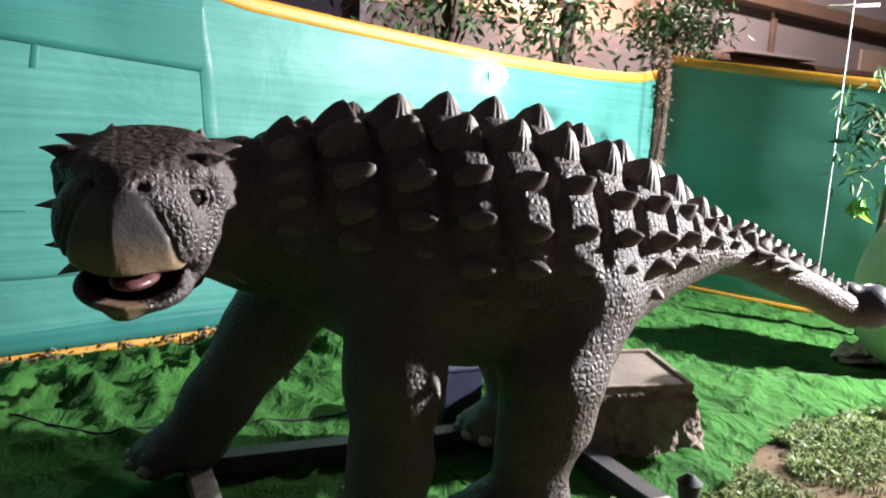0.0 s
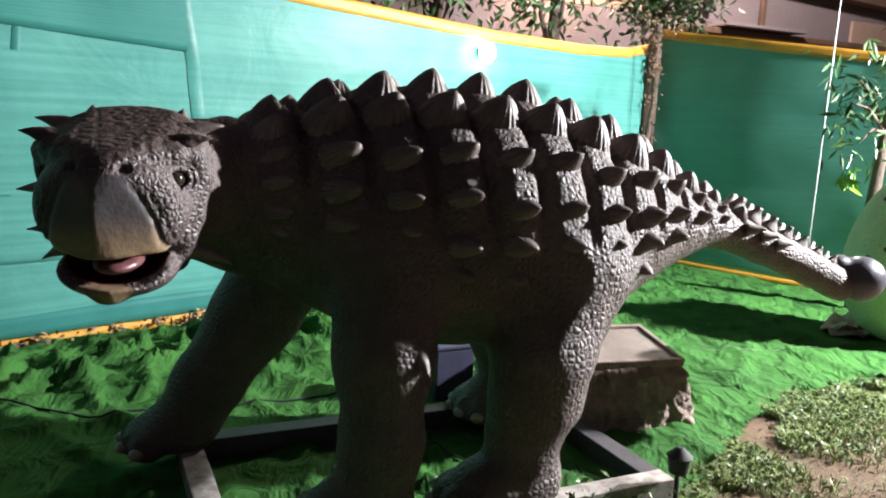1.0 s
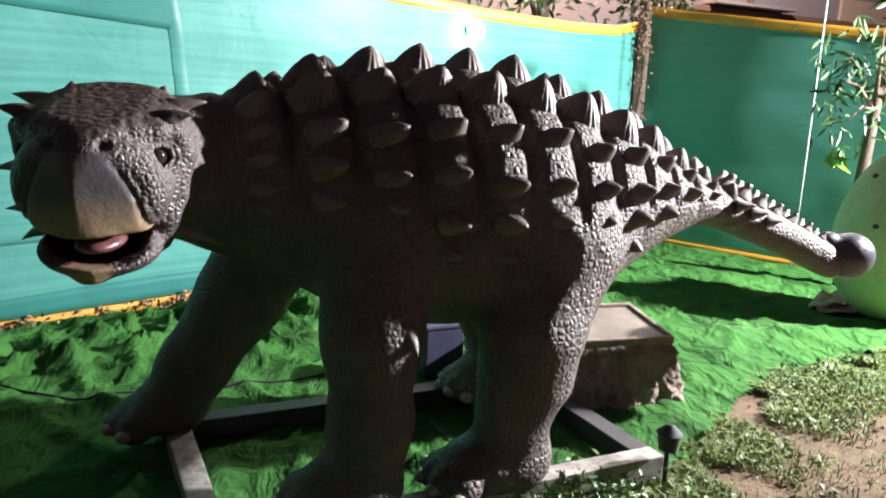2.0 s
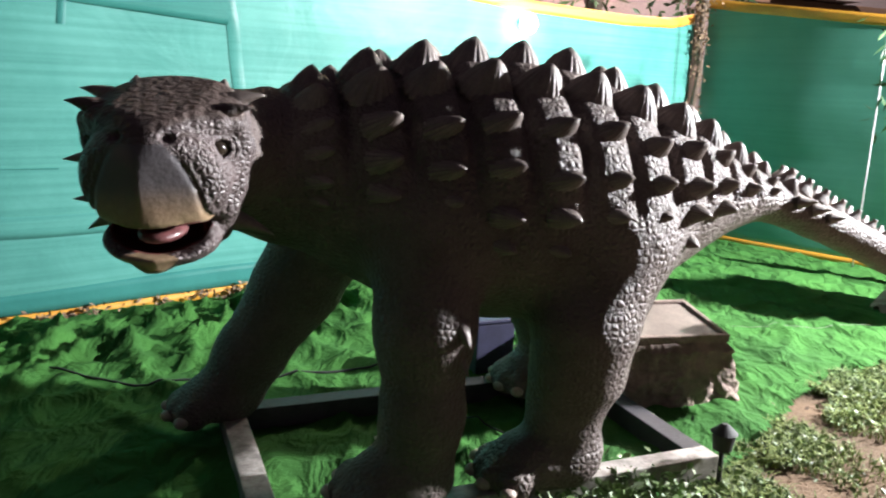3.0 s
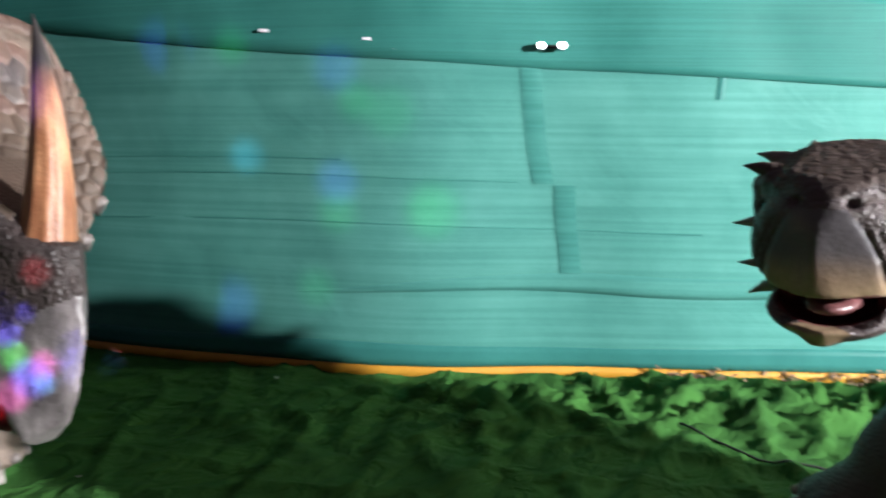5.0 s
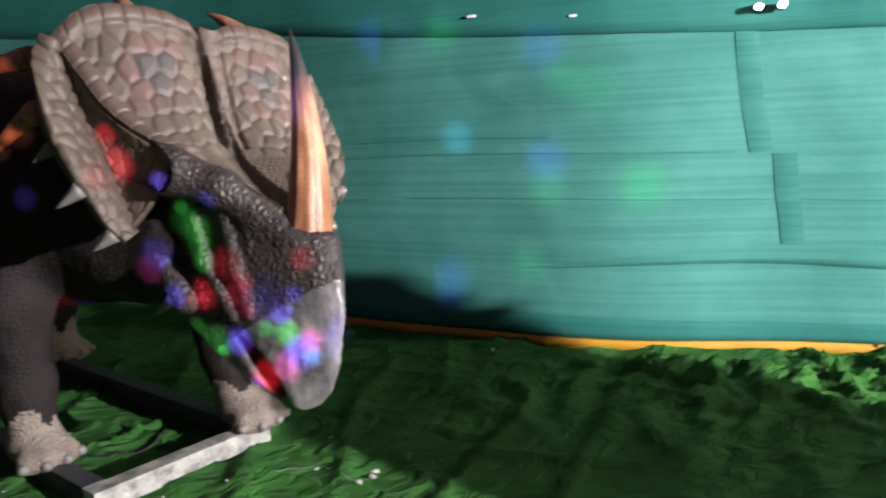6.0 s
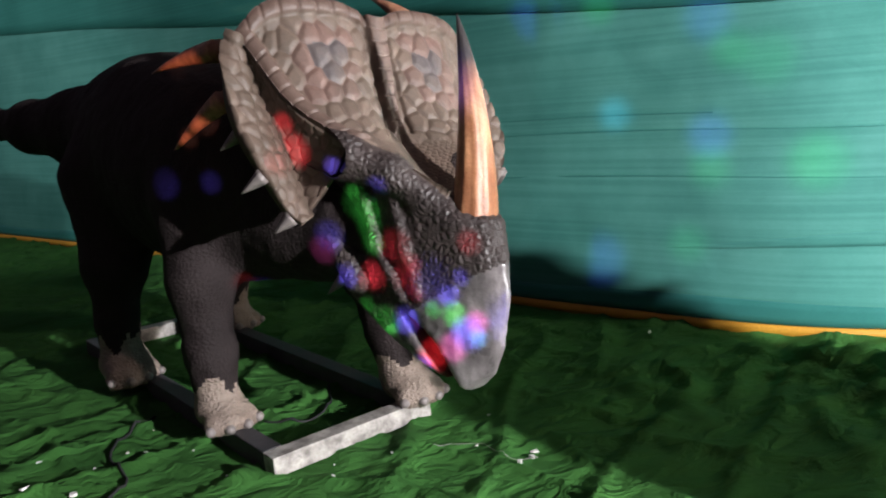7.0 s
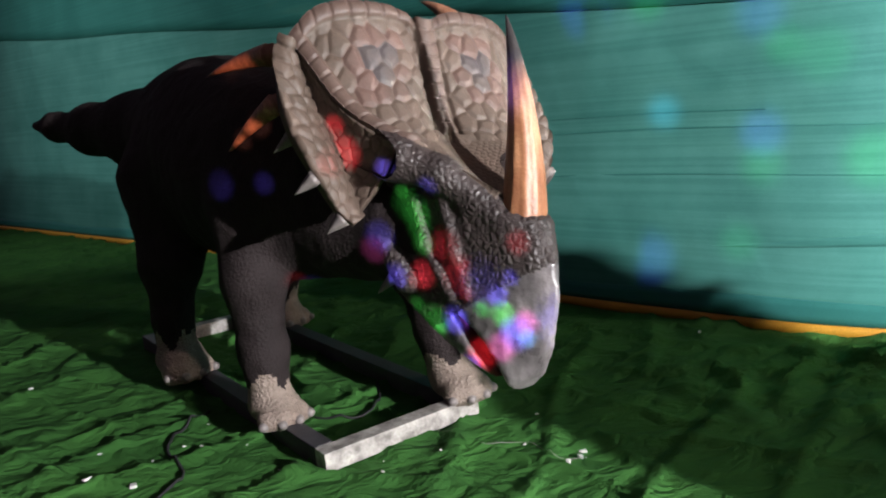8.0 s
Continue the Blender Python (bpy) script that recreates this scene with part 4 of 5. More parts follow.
    m[(c[:, 2] > 0.150 - 0.2 * np.clip(c[:, 0], 0, 0.2)) & (fz > 0.6)] = 7
    S.add(hv, hf, m, H, name="head", label="turned head with a beige beak and open mouth")
    S.add(*ball((0.10, 0.01, -0.185), (0.115, 0.07, 0.028)), 9, H, name="tongue", under="head", label="pink tongue")
    for s in (1, -1):
        S.add(*ball((0.078, 0.171 * s, 0.063), (0.030, 0.030, 0.028)), 8, H, name="eye", under="head", label="dark glossy eye")
        S.add(*ring_np((0.090, 0.183 * s, 0.063), (0.8, 0.8 * s, 0.05), 0.034, 0.009), 5, H, name="eyelid", under="head")
        S.add(*ring_np((0.084, 0.178 * s, 0.060), (0.8, 0.8 * s, 0.05), 0.052, 0.010), 5, H, name="eyelid", under="head")
        for a, b, r, k in (((-0.09, 0.15, 0.165), (-0.11, 0.285, 0.200), 0.048, 1), ((0.03, 0.165, 0.150), (0.035, 0.275, 0.180), 0.046, 7), ((-0.06, 0.14, -0.18), (-0.11, 0.300, -0.255), 0.055, 1), ((-0.2, 0.06, 0.17), (-0.22, 0.065, 0.225), 0.04, 1), ((-0.17, 0.13, 0.17), (-0.2, 0.14, 0.235), 0.045, 1)):
            S.add(*fluted_cone((a[0], a[1] * s, a[2]), (b[0], b[1] * s, b[2]), r, flat=0.75, bend=(0, 0, 0.008), power=0.85), k, H, name="horn", under="head")
    for a, b in (((0.0, -0.18, 0.015), (-0.03, -0.325, -0.010)), ((-0.01, -0.16, -0.115), (-0.03, -0.305, -0.135))):
        S.add(*fluted_cone(a, b, 0.042, flat=0.75, power=0.85), 1, H, name="horn", under="head")
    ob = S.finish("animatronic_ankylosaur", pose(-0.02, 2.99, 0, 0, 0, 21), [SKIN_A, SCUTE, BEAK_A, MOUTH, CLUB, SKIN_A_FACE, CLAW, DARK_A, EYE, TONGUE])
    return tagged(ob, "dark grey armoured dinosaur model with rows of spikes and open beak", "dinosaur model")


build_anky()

# ---- horned dinosaur statue ----
SKIN_C = material("horned_skin", (0.026, 0.019, 0.019), (0.018, 0.013, 0.013), rough=0.7, grain=80, patch=5, bump=0.4, scales=0.4, scale_size=40.0, spec=0.12)
FACE_C = material("horned_face", (0.052, 0.038, 0.036), (0.032, 0.024, 0.023), rough=0.45, grain=80, patch=8, bump=0.4, scales=1.2, scale_size=36.0, spec=0.35)
FRILL = material("frill_plates", (0.110, 0.073, 0.055), (0.080, 0.056, 0.042), rough=0.6, grain=70, patch=7, bump=0.15)
FRILL_BLUE = material("frill_blue", (0.070, 0.056, 0.057), (0.088, 0.066, 0.056), rough=0.6, grain=70, patch=7, bump=0.15)
FRILL_ROSE = material("frill_rose", (0.124, 0.070, 0.056), (0.090, 0.057, 0.045), rough=0.6, grain=70, patch=7, bump=0.15)
FRILL_RIM = material("frill_rim", (0.112, 0.069, 0.054), (0.085, 0.053, 0.042), rough=0.55, grain=70, patch=7, bump=0.15)
HORN_C = material("orange_horn", (0.52, 0.25, 0.125), (0.40, 0.165, 0.08), rough=0.4, grain=60, patch=8, bump=0.2, stripes=((26, 26, 1.2), (0.45, 0.35, 0.32), 0.8), fade=((0.035, 0.03, 0.03), 1.58, 1.74))
FRILL_HORN = material("frill_horn", (0.50, 0.25, 0.15), (0.38, 0.17, 0.10), rough=0.45, grain=60, patch=8, bump=0.2, stripes=((26, 26, 1.2), (0.45, 0.35, 0.32), 0.8))
BEAK_C = material("grey_beak", (0.27, 0.235, 0.235), (0.10, 0.086, 0.088), rough=0.3, grain=60, patch=5, bump=0.15, stripes=((22, 22, 1.5), (0.55, 0.55, 0.55), 0.7))
SPIKE_C = material("pale_spike", (0.20, 0.17, 0.162), (0.15, 0.125, 0.118), rough=0.45, grain=50, patch=9, bump=0.12)
# pale beige feet; the light falling on them is put into this tone too
FOOT_C = material("pale_foot_lit", (0.25, 0.19, 0.155), (0.18, 0.13, 0.105), rough=0.6, grain=60, patch=7, bump=0.6, scales=0.5, scale_size=45.0)

C_X = [-1.05, -0.8, -0.5, -0.2, 0.1, 0.4, 0.7, 1.0, 1.2]
c_top = smooth_curve(C_X, [1.76, 1.87, 1.94, 1.93, 1.88, 1.83, 1.77, 1.68, 1.60])
c_low = smooth_curve(C_X, [1.25, 1.05, 0.90, 0.80, 0.74, 0.72, 0.74, 0.86, 1.00])
c_wid = smooth_curve(C_X, [0.26, 0.37, 0.45, 0.50, 0.52, 0.50, 0.45, 0.36, 0.26])


def cera_body(P):
    d = loft_d(P, C_X[0], C_X[-1], c_top, c_low, c_wid)
    d = smin(d, chain_d(P, [(-0.7, -0.05, 1.50, 0.34), (-1.15, -0.20, 1.52, 0.25), (-1.65, -0.40, 1.56, 0.16), (-2.1, -0.55, 1.60, 0.085), (-2.5, -0.62, 1.62, 0.03)], 0.12), 0.12)
    # near and far fore limb, near and far hind limb
    d = smin(d, chain_d(P, [(0.74, -0.28, 1.12, 0.24), (0.81, -0.37, 0.80, 0.145), (0.83, -0.38, 0.45, 0.104), (0.84, -0.38, 0.25, 0.100)], 0.07), 0.10)
    d = smin(d, foot_d(P, 0.87, -0.38, 0.165, 0.14, 1), 0.05)
    d = smin(d, chain_d(P, [(0.85, 0.30, 1.10, 0.24), (1.05, 0.42, 0.75, 0.16), (1.22, 0.42, 0.42, 0.12), (1.25, 0.42, 0.25, 0.11)], 0.07), 0.10)
    d = smin(d, foot_d(P, 1.30, 0.42, 0.165, 0.145, 1), 0.05)
    d = smin(d, chain_d(P, [(-0.42, -0.29, 1.20, 0.32), (-0.30, -0.42, 0.75, 0.165), (-0.29, -0.46, 0.42, 0.112), (-0.29, -0.46, 0.22, 0.112)], 0.07), 0.12)
    d = smin(d, foot_d(P, -0.24, -0.46, 0.165, 0.16, 1), 0.05)
    d = smin(d, chain_d(P, [(-0.55, 0.30, 1.20, 0.32), (-0.70, 0.42, 0.70, 0.20), (-0.80, 0.44, 0.25, 0.13)], 0.07), 0.12)
    d = smin(d, foot_d(P, -0.74, 0.44, 0.165, 0.16, 1), 0.05)
    # neck
    d = smin(d, chain_d(P, [(0.80, 0.0, 1.12, 0.38), (1.25, 0.05, 1.08, 0.30), (1.55, 0.08, 1.05, 0.24), (1.72, 0.12, 1.0, 0.20)], 0.08), 0.12)
    return d


def poly_d(x, z, pts):
    """Signed distance to a closed outline in the x-z plane."""
    pts = np.array(pts, np.float32)
    d = np.full(len(x), 1e9, np.float32)
    s = np.ones(len(x), np.float32)
    for i in range(len(pts)):
        a, b = pts[i], pts[i - 1]
        ex, ez = b - a
        wx, wz = x - a[0], z - a[1]
        t = np.clip((wx * ex + wz * ez) / (ex * ex + ez * ez), 0, 1)
        d = np.minimum(d, (wx - ex * t) ** 2 + (wz - ez * t) ** 2)
        c1, c2, c3 = z >= a[1], z < b[1], ex * wz > ez * wx
        s = np.where((c1 & c2 & c3) | (~c1 & ~c2 & ~c3), -s, s)
    return s * np.sqrt(d)


SKULL = [(0.40, 1.30), (0.70, 1.33), (0.93, 1.22), (1.10, 1.16), (1.31, 1.11), (1.365, 0.97), (1.385, 0.82), (1.36, 0.65), (1.29, 0.52), (1.21, 0.45), (1.11, 0.50), (0.90, 0.60), (0.62, 0.77), (0.42, 1.0)]
GAPE = [(0.95, 0.745), (1.06, 0.685), (1.13, 0.605), (1.185, 0.50), (1.215, 0.44), (1.175, 0.44), (1.12, 0.52), (1.03, 0.62)]


def cera_head(P):
    """Head in its own frame: x forward from the neck, y to its left, z up from the ground; a deep narrow wedge with flat cheeks."""
    x, z = P[:, 0], P[:, 2]
    ay = np.abs(P[:, 1])
    M = np.stack([x, ay, z], 1)
    hw = np.interp(x, [0.4, 0.8, 1.05, 1.2, 1.29, 1.36], [0.175, 0.176, 0.158, 0.120, 0.070, 0.022]) * np.interp(z, [0.42, 0.6, 0.9, 1.2], [0.60, 0.82, 0.95, 1.05])
    d = smax(poly_d(x, z, SKULL), (ay - hw).astype(np.float32), 0.045)
    d = smin(d, chain_d(M, [(0.62, 0.19, 1.0, 0.06), (0.76, 0.20, 0.84, 0.05)]), 0.05)
    # snout swelling under the horn
    d = smin(d, chain_d(P, [(1.20, 0, 1.06, 0.088), (1.25, 0, 0.95, 0.062), (1.29, 0, 0.84, 0.045)], 0.05), 0.05)
    # brow running from the horn out under the ridge of the shield
    d = smin(d, chain_d(M, [(1.12, 0.075, 1.15, 0.05), (0.95, 0.19, 1.27, 0.065), (0.79, 0.28, 1.33, 0.085), (0.62, 0.34, 1.40, 0.10)], 0.04), 0.05)
    # ridges running down the cheek
    d = smin(d, chain_d(M, [(0.80, 0.205, 1.22, 0.022), (0.86, 0.19, 1.0, 0.025), (0.98, 0.165, 0.80, 0.02)]), 0.03)
    d = smin(d, chain_d(M, [(0.95, 0.18, 1.16, 0.018), (1.0, 0.165, 0.98, 0.02), (1.05, 0.145, 0.82, 0.018)]), 0.03)
    d = smax(d, -ell_d(M, (0.84, 0.215, 1.22), (0.035, 0.03, 0.03)), 0.012)
    d = smax(d, -ell_d(M, (1.24, 0.135, 0.86), (0.03, 0.03, 0.05)), 0.02)
    return smax(d, -poly_d(x, z, GAPE), 0.015)


def cells(u, v, seeds):
    """Distance to the nearest and second nearest seed: plate centre and plate edge."""
    d = np.sqrt((u[:, None] - seeds[None, :, 0]) ** 2 + (v[:, None] - seeds[None, :, 1]) ** 2)
    o = np.sort(d, axis=1)
    return o[:, 0], o[:, 1], d.argmin(1)


F_MID = [(1.04, 0.0, 1.185), (0.84, 0.0, 1.30), (0.675, 0.0, 1.46), (0.605, 0.0, 1.68), (0.545, 0.0, 1.90)]
F_RIDGE = [(1.17, 0.09, 1.205), (0.95, 0.25, 1.35), (0.78, 0.37, 1.42), (0.63, 0.46, 1.535), (0.51, 0.53, 1.695), (0.43, 0.575, 1.80)]
F_TOP = [(0.545, 0.0, 1.90), (0.50, 0.10, 1.935), (0.495, 0.20, 1.955), (0.48, 0.37, 1.95), (0.45, 0.48, 1.91), (0.43, 0.575, 1.80)]
F_INNER = [(0.65, 0.40, 1.10), (0.58, 0.41, 1.22), (0.52, 0.44, 1.35), (0.47, 0.49, 1.51), (0.45, 0.55, 1.67), (0.43, 0.575, 1.79)]
F_OUTER = [(0.74, 0.47, 1.075), (0.71, 0.53, 1.14), (0.69, 0.62, 1.31), (0.64, 0.66, 1.42), (0.55, 0.67, 1.545), (0.46, 0.65, 1.705), (0.43, 0.595, 1.81)]


def along(points, t):
    """Points of a smooth curve at shares t of its length."""
    p = np.array(spline(points, 24))
    d = np.r_[0, np.cumsum(np.linalg.norm(np.diff(p, axis=0), axis=1))]
    return np.stack([np.interp(t * d[-1], d, p[:, k]) for k in range(3)], -1)


def plates(a, b, size, seed):
    """Uneven scale plates over a surface of a by b metres: distance to the joint, and the number of the plate."""
    rng = np.random.RandomState(seed)
    seeds = []
    for k, y in enumerate(np.arange(b.min() - size, b.max() + size, size * 0.87)):
        for x in np.arange(a.min() - size, a.max() + size, size):
            seeds.append((x + (size / 2 if k % 2 else 0) + rng.uniform(-0.26, 0.26) * size, y + rng.uniform(-0.26, 0.26) * size))
    d1, d2, which = cells(a, b, np.array(seeds))
    return d2 - d1, which


def slab(P, lift, thick, out):
    """A closed sheet over the grid P (rows, columns, 3), its front raised by lift along the normal that faces out."""
    nr, nc = P.shape[:2]
    base = P.reshape(-1, 3)
    f = np.array([(i * nc + j, (i + 1) * nc + j, (i + 1) * nc + j + 1, i * nc + j + 1) for i in range(nr - 1) for j in range(nc - 1)])
    n = vert_normals(base, f)
    if (n @ np.array(out)).mean() < 0:
        f, n = f[:, ::-1], -n
    N = nr * nc
    verts = np.concatenate([base + n * lift.reshape(-1, 1), base - n * thick])
    faces = [tuple(q) for q in f] + [tuple(q + N)[::-1] for q in f]
    ring = [j for j in range(nc)] + [i * nc + nc - 1 for i in range(1, nr)] + [(nr - 1) * nc + j for j in range(nc - 2, -1, -1)] + [i * nc for i in range(nr - 2, 0, -1)]
    for k, a in enumerate(ring):
        b = ring[(k + 1) % len(ring)]
        faces.append((a, b, b + N, a + N))
    return verts, faces, f


def frill_sheet():
    """The shield: two domed windows of plates either side of a knobbed bar, a ridge of square plates round them, and a flared flange on each side."""
    pieces = []

    def keep(name, v, f, m):
        pieces.append((name, v, [tuple(int(i) for i in q) for q in f], np.asarray(m)))

    # face
    nu, nt = 241, 190
    u, t = np.linspace(-1, 1, nu), np.linspace(0, 1, nt)
    mid, rid = along(F_MID, t), along(F_RIDGE, t)
    top = along(F_TOP, np.abs(u))
    A = np.abs(u)
    P = mid[:, None] * (1 - A)[None, :, None] + rid[:, None] * A[None, :, None]
    P = P + (t ** 3)[:, None, None] * (top - (mid[-1] * (1 - A)[:, None] + rid[-1] * A[:, None]))[None]
    P[..., 0] += 0.055 * np.sin(np.pi * A)[None] * np.sin(np.pi * np.clip(t * 1.1 - 0.1, 0, 1))[:, None]
    wide = np.linalg.norm(rid - mid, axis=1)
    P[..., 1] *= np.sign(u)[None]
    a = (wide[:, None] * u[None]).ravel()
    b = np.broadcast_to((t * 0.92)[:, None], (nt, nu)).ravel()
    aa = np.abs(a)
    side = wide[:, None].repeat(nu, 1).ravel() - aa
    high = 0.92 - b
    gap, which = plates(a, b, 0.078, 4)
    small, _ = plates(a, b, 0.024, 9)
    brow = np.clip((0.40 - b) / 0.05, 0, 1)
    lift = 0.014 * np.clip(gap / 0.034, 0, 1) ** 0.5 * (1 - brow) + 0.005 * np.clip(small / 0.007, 0, 1) ** 0.6 * brow
    bar = np.clip((0.043 - aa) / 0.008, 0, 1) * np.clip((b - 0.40) / 0.03, 0, 1)
    knob = np.clip(3.0 * np.abs(np.sin(np.pi * b / 0.058)), 0, 1)
    rim = np.clip((0.062 - np.minimum(side, high * 1.15)) / 0.010, 0, 1) * np.clip((b - 0.30) / 0.05, 0, 1) * np.clip((aa - 0.045) / 0.01, 0, 1)
    run = np.where(side < high * 1.15, b, aa)
    seg = np.clip(3.0 * np.abs(np.sin(np.pi * run / 0.066)), 0, 1)
    # dished joint along the bar and above the brow
    crease = np.exp(-(((aa - 0.055) / 0.010) ** 2)) * np.clip((b - 0.40) / 0.02, 0, 1) * 0.018
    lift = lift * (1 - np.maximum(bar, rim)) + bar * (0.006 + 0.014 * knob + 0.016 * np.sqrt(np.clip(1 - (aa / 0.046) ** 2, 0, 1))) + rim * (0.004 + 0.010 * seg + 0.026 * np.sqrt(np.clip(1 - ((np.minimum(side, high * 1.15) - 0.030) / 0.034) ** 2, 0, 1))) - crease
    lift = lift.reshape(nt, nu)
    v, f, q = slab(P, lift, 0.035, (1, 0, 0.3))
    c = q[:, 0]
    spot = (np.abs(aa - 0.25) < 0.05) & (np.abs(b - 0.70) < 0.06)
    blue = np.array([spot[which == w].mean() > 0.45 if (which == w).any() else False for w in range(which.max() + 1)])
    halo = (np.abs(aa - 0.25) < 0.13) & (np.abs(b - 0.70) < 0.13)
    rosy = np.array([halo[which == w].mean() > 0.6 if (which == w).any() else False for w in range(which.max() + 1)])
    m = np.where((rim[c] > 0.5) | (bar[c] > 0.5), 2, np.where(blue[which[c]], 1, np.where(rosy[which[c]], 3, 0)))
    keep("frill", v, f, np.r_[m, np.zeros(len(f) - len(m), int)])
    # flanges, and the hollow between ridge and flange
    for s in (-1, 1):
        w, r = np.linspace(0, 1, 46), np.linspace(0, 1, 130)
        inner, outer = along(F_INNER, r), along(F_OUTER, r)
        P = inner[:, None] * (1 - w)[None, :, None] + outer[:, None] * w[None, :, None]
        P[..., 0] += 0.035 * np.sin(np.pi * w)[None]
        P = P * np.array([1, s, 1])
        a = (np.linalg.norm(outer - inner, axis=1)[:, None] * w[None]).ravel()
        b = np.broadcast_to((r * 0.78)[:, None], (130, 46)).ravel()
        gap, _ = plates(a, b, 0.074, 13 + s)
        lift = (0.018 * np.clip(gap / 0.030, 0, 1) ** 0.5 + 0.010).reshape(130, 46)
        v, f, q = slab(P, lift, 0.035, (1, 0, 0))
        keep("frill_flange", v, f, np.zeros(len(f), int))
        upper = along(F_RIDGE, 0.40 + 0.60 * r)
        P = upper[:, None] * (1 - w)[None, :, None] + inner[:, None] * w[None, :, None]
        P[..., 1] -= 0.02 * np.sin(np.pi * w)[None]
        P = P * np.array([1, s, 1])
        a = (np.linalg.norm(upper - inner, axis=1)[:, None] * w[None]).ravel()
        gap, _ = plates(a, b, 0.066, 21 + s)
        v, f, q = slab(P, (0.009 * np.clip(gap / 0.016, 0, 1) ** 0.6).reshape(130, 46), 0.02, (0.2, s, 0))
        keep("frill_hollow", v, f, np.zeros(len(f), int))
    return pieces


def build_cera():
    S = Sculpture()
    v, f = nets(cera_body, (-2.6, -0.95, 0.02), (1.95, 0.75, 2.05), 0.02)
    v = relief(v, f, ((0.10, 0.006, True), (0.3, 0.012, False)))
    c = v[f].mean(1)
    # wavy split of pale feet and dark legs paints in the shade's lower edge
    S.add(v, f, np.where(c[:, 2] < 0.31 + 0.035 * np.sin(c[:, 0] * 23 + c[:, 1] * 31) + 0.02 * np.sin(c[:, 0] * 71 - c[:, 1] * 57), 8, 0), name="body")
    H = Matrix.Translation((2.190, 0.146, 1.10)) @ Matrix.Rotation(radians(-1), 4, "Z") @ Matrix.Rotation(radians(-6), 4, "X") @ Matrix.Translation((-1.2, 0, -1.1))
    hv, hf = nets(cera_head, (0.3, -0.34, 0.36), (1.45, 0.34, 1.55), 0.0105)
    hv = relief(hv, hf, ((0.05, 0.003, True),))
    c = hv[hf].mean(1)
    m = np.full(len(hf), 1)
    m[c[:, 2] < 0.92 - 0.6 * (1.3 - c[:, 0])] = 5
    inside = poly_d(c[:, 0].astype(np.float32), c[:, 2].astype(np.float32), GAPE) < 0.012
    m[inside & (np.abs(c[:, 1]) < 0.11)] = 11
    S.add(hv, hf, m, H @ Matrix.Translation((1.2, 0, 0)) @ Matrix.Rotation(radians(6), 4, "Z") @ Matrix.Translation((-1.2, 0, 0)), name="head", label="lowered head with a grey beak")
    for piece, fv, ff, fm in frill_sheet():
        S.add(fv, ff, np.array([2, 3, 4, 12])[fm], H, name=piece, under="head", label="broad tan frill of scaly plates" if piece == "frill" else "")
    base, tip = Vector((1.20, 0, 1.06)), Vector((1.09, 0, 1.86))
    hv, hf = fluted_cone(base, tip, 0.092, bend=(0.045, 0, 0), power=0.72, rings=24, seg=36, flutes=11, depth=0.045, blunt=0.03)
    S.add(hv, hf, 6, H, name="nose_horn", under="head", label="tall orange horn with a black tip")
    for s in (1, -1):
        S.add(*ball((0.84, 0.195 * s, 1.22), (0.022, 0.016, 0.022)), 9, H, name="eye", under="head", label="dark glossy eye")
        S.add(*fluted_cone((0.66, 0.20 * s, 0.86), (0.60, 0.275 * s, 0.76), 0.05, flat=0.7), 10, H, name="cheek_spike", under="head")
        for p, q in (((0.54, 0.61, 1.42), (0.50, 0.68, 1.35)), ((0.68, 0.59, 1.26), (0.63, 0.66, 1.19)), ((0.72, 0.50, 1.10), (0.695, 0.56, 1.04))):
            S.add(*fluted_cone((p[0], p[1] * s, p[2]), (q[0], q[1] * s, q[2]), 0.054, flat=0.6, power=0.8), 10, H, name="frill_spike", under="head", label="blunt pale spike")
        for p, q, r in (((0.30, 0.575, 1.55), (-0.22, 0.60, 1.33), 0.046), ((0.10, 0.50, 1.775), (-0.56, 0.56, 1.72), 0.050), ((0.43, 0.27, 1.93), (0.20, 0.22, 2.06), 0.045)):
            S.add(*fluted_cone((p[0], p[1] * s, p[2]), (q[0], q[1] * s, q[2]), r, bend=(0, 0, 0.015), rings=12), 7, H, name="frill_horn", under="head", label="slim orange horn")
    for x, y, s in ((0.87, -0.38, 0.14), (1.30, 0.42, 0.145), (-0.24, -0.46, 0.16), (-0.74, 0.44, 0.16)):
        for i in range(4):
            a = (i - 1.5) * 0.5
            S.add(*ball((x + math.cos(a) * s * 1.3, y + math.sin(a) * s * 1.28, 0.125), (0.026, 0.025, 0.024)), 10, name="claw")
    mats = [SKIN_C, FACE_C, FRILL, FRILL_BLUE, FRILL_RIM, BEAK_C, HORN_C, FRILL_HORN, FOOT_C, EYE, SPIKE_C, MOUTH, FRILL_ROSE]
    ob = S.finish("animatronic_ceratopsian", pose(-4.85, -0.03, 0, 0, 0, 19.5), mats)
    return tagged(ob, "brown horned dinosaur model with plated frill and orange nose horn", "dinosaur model")


build_cera()

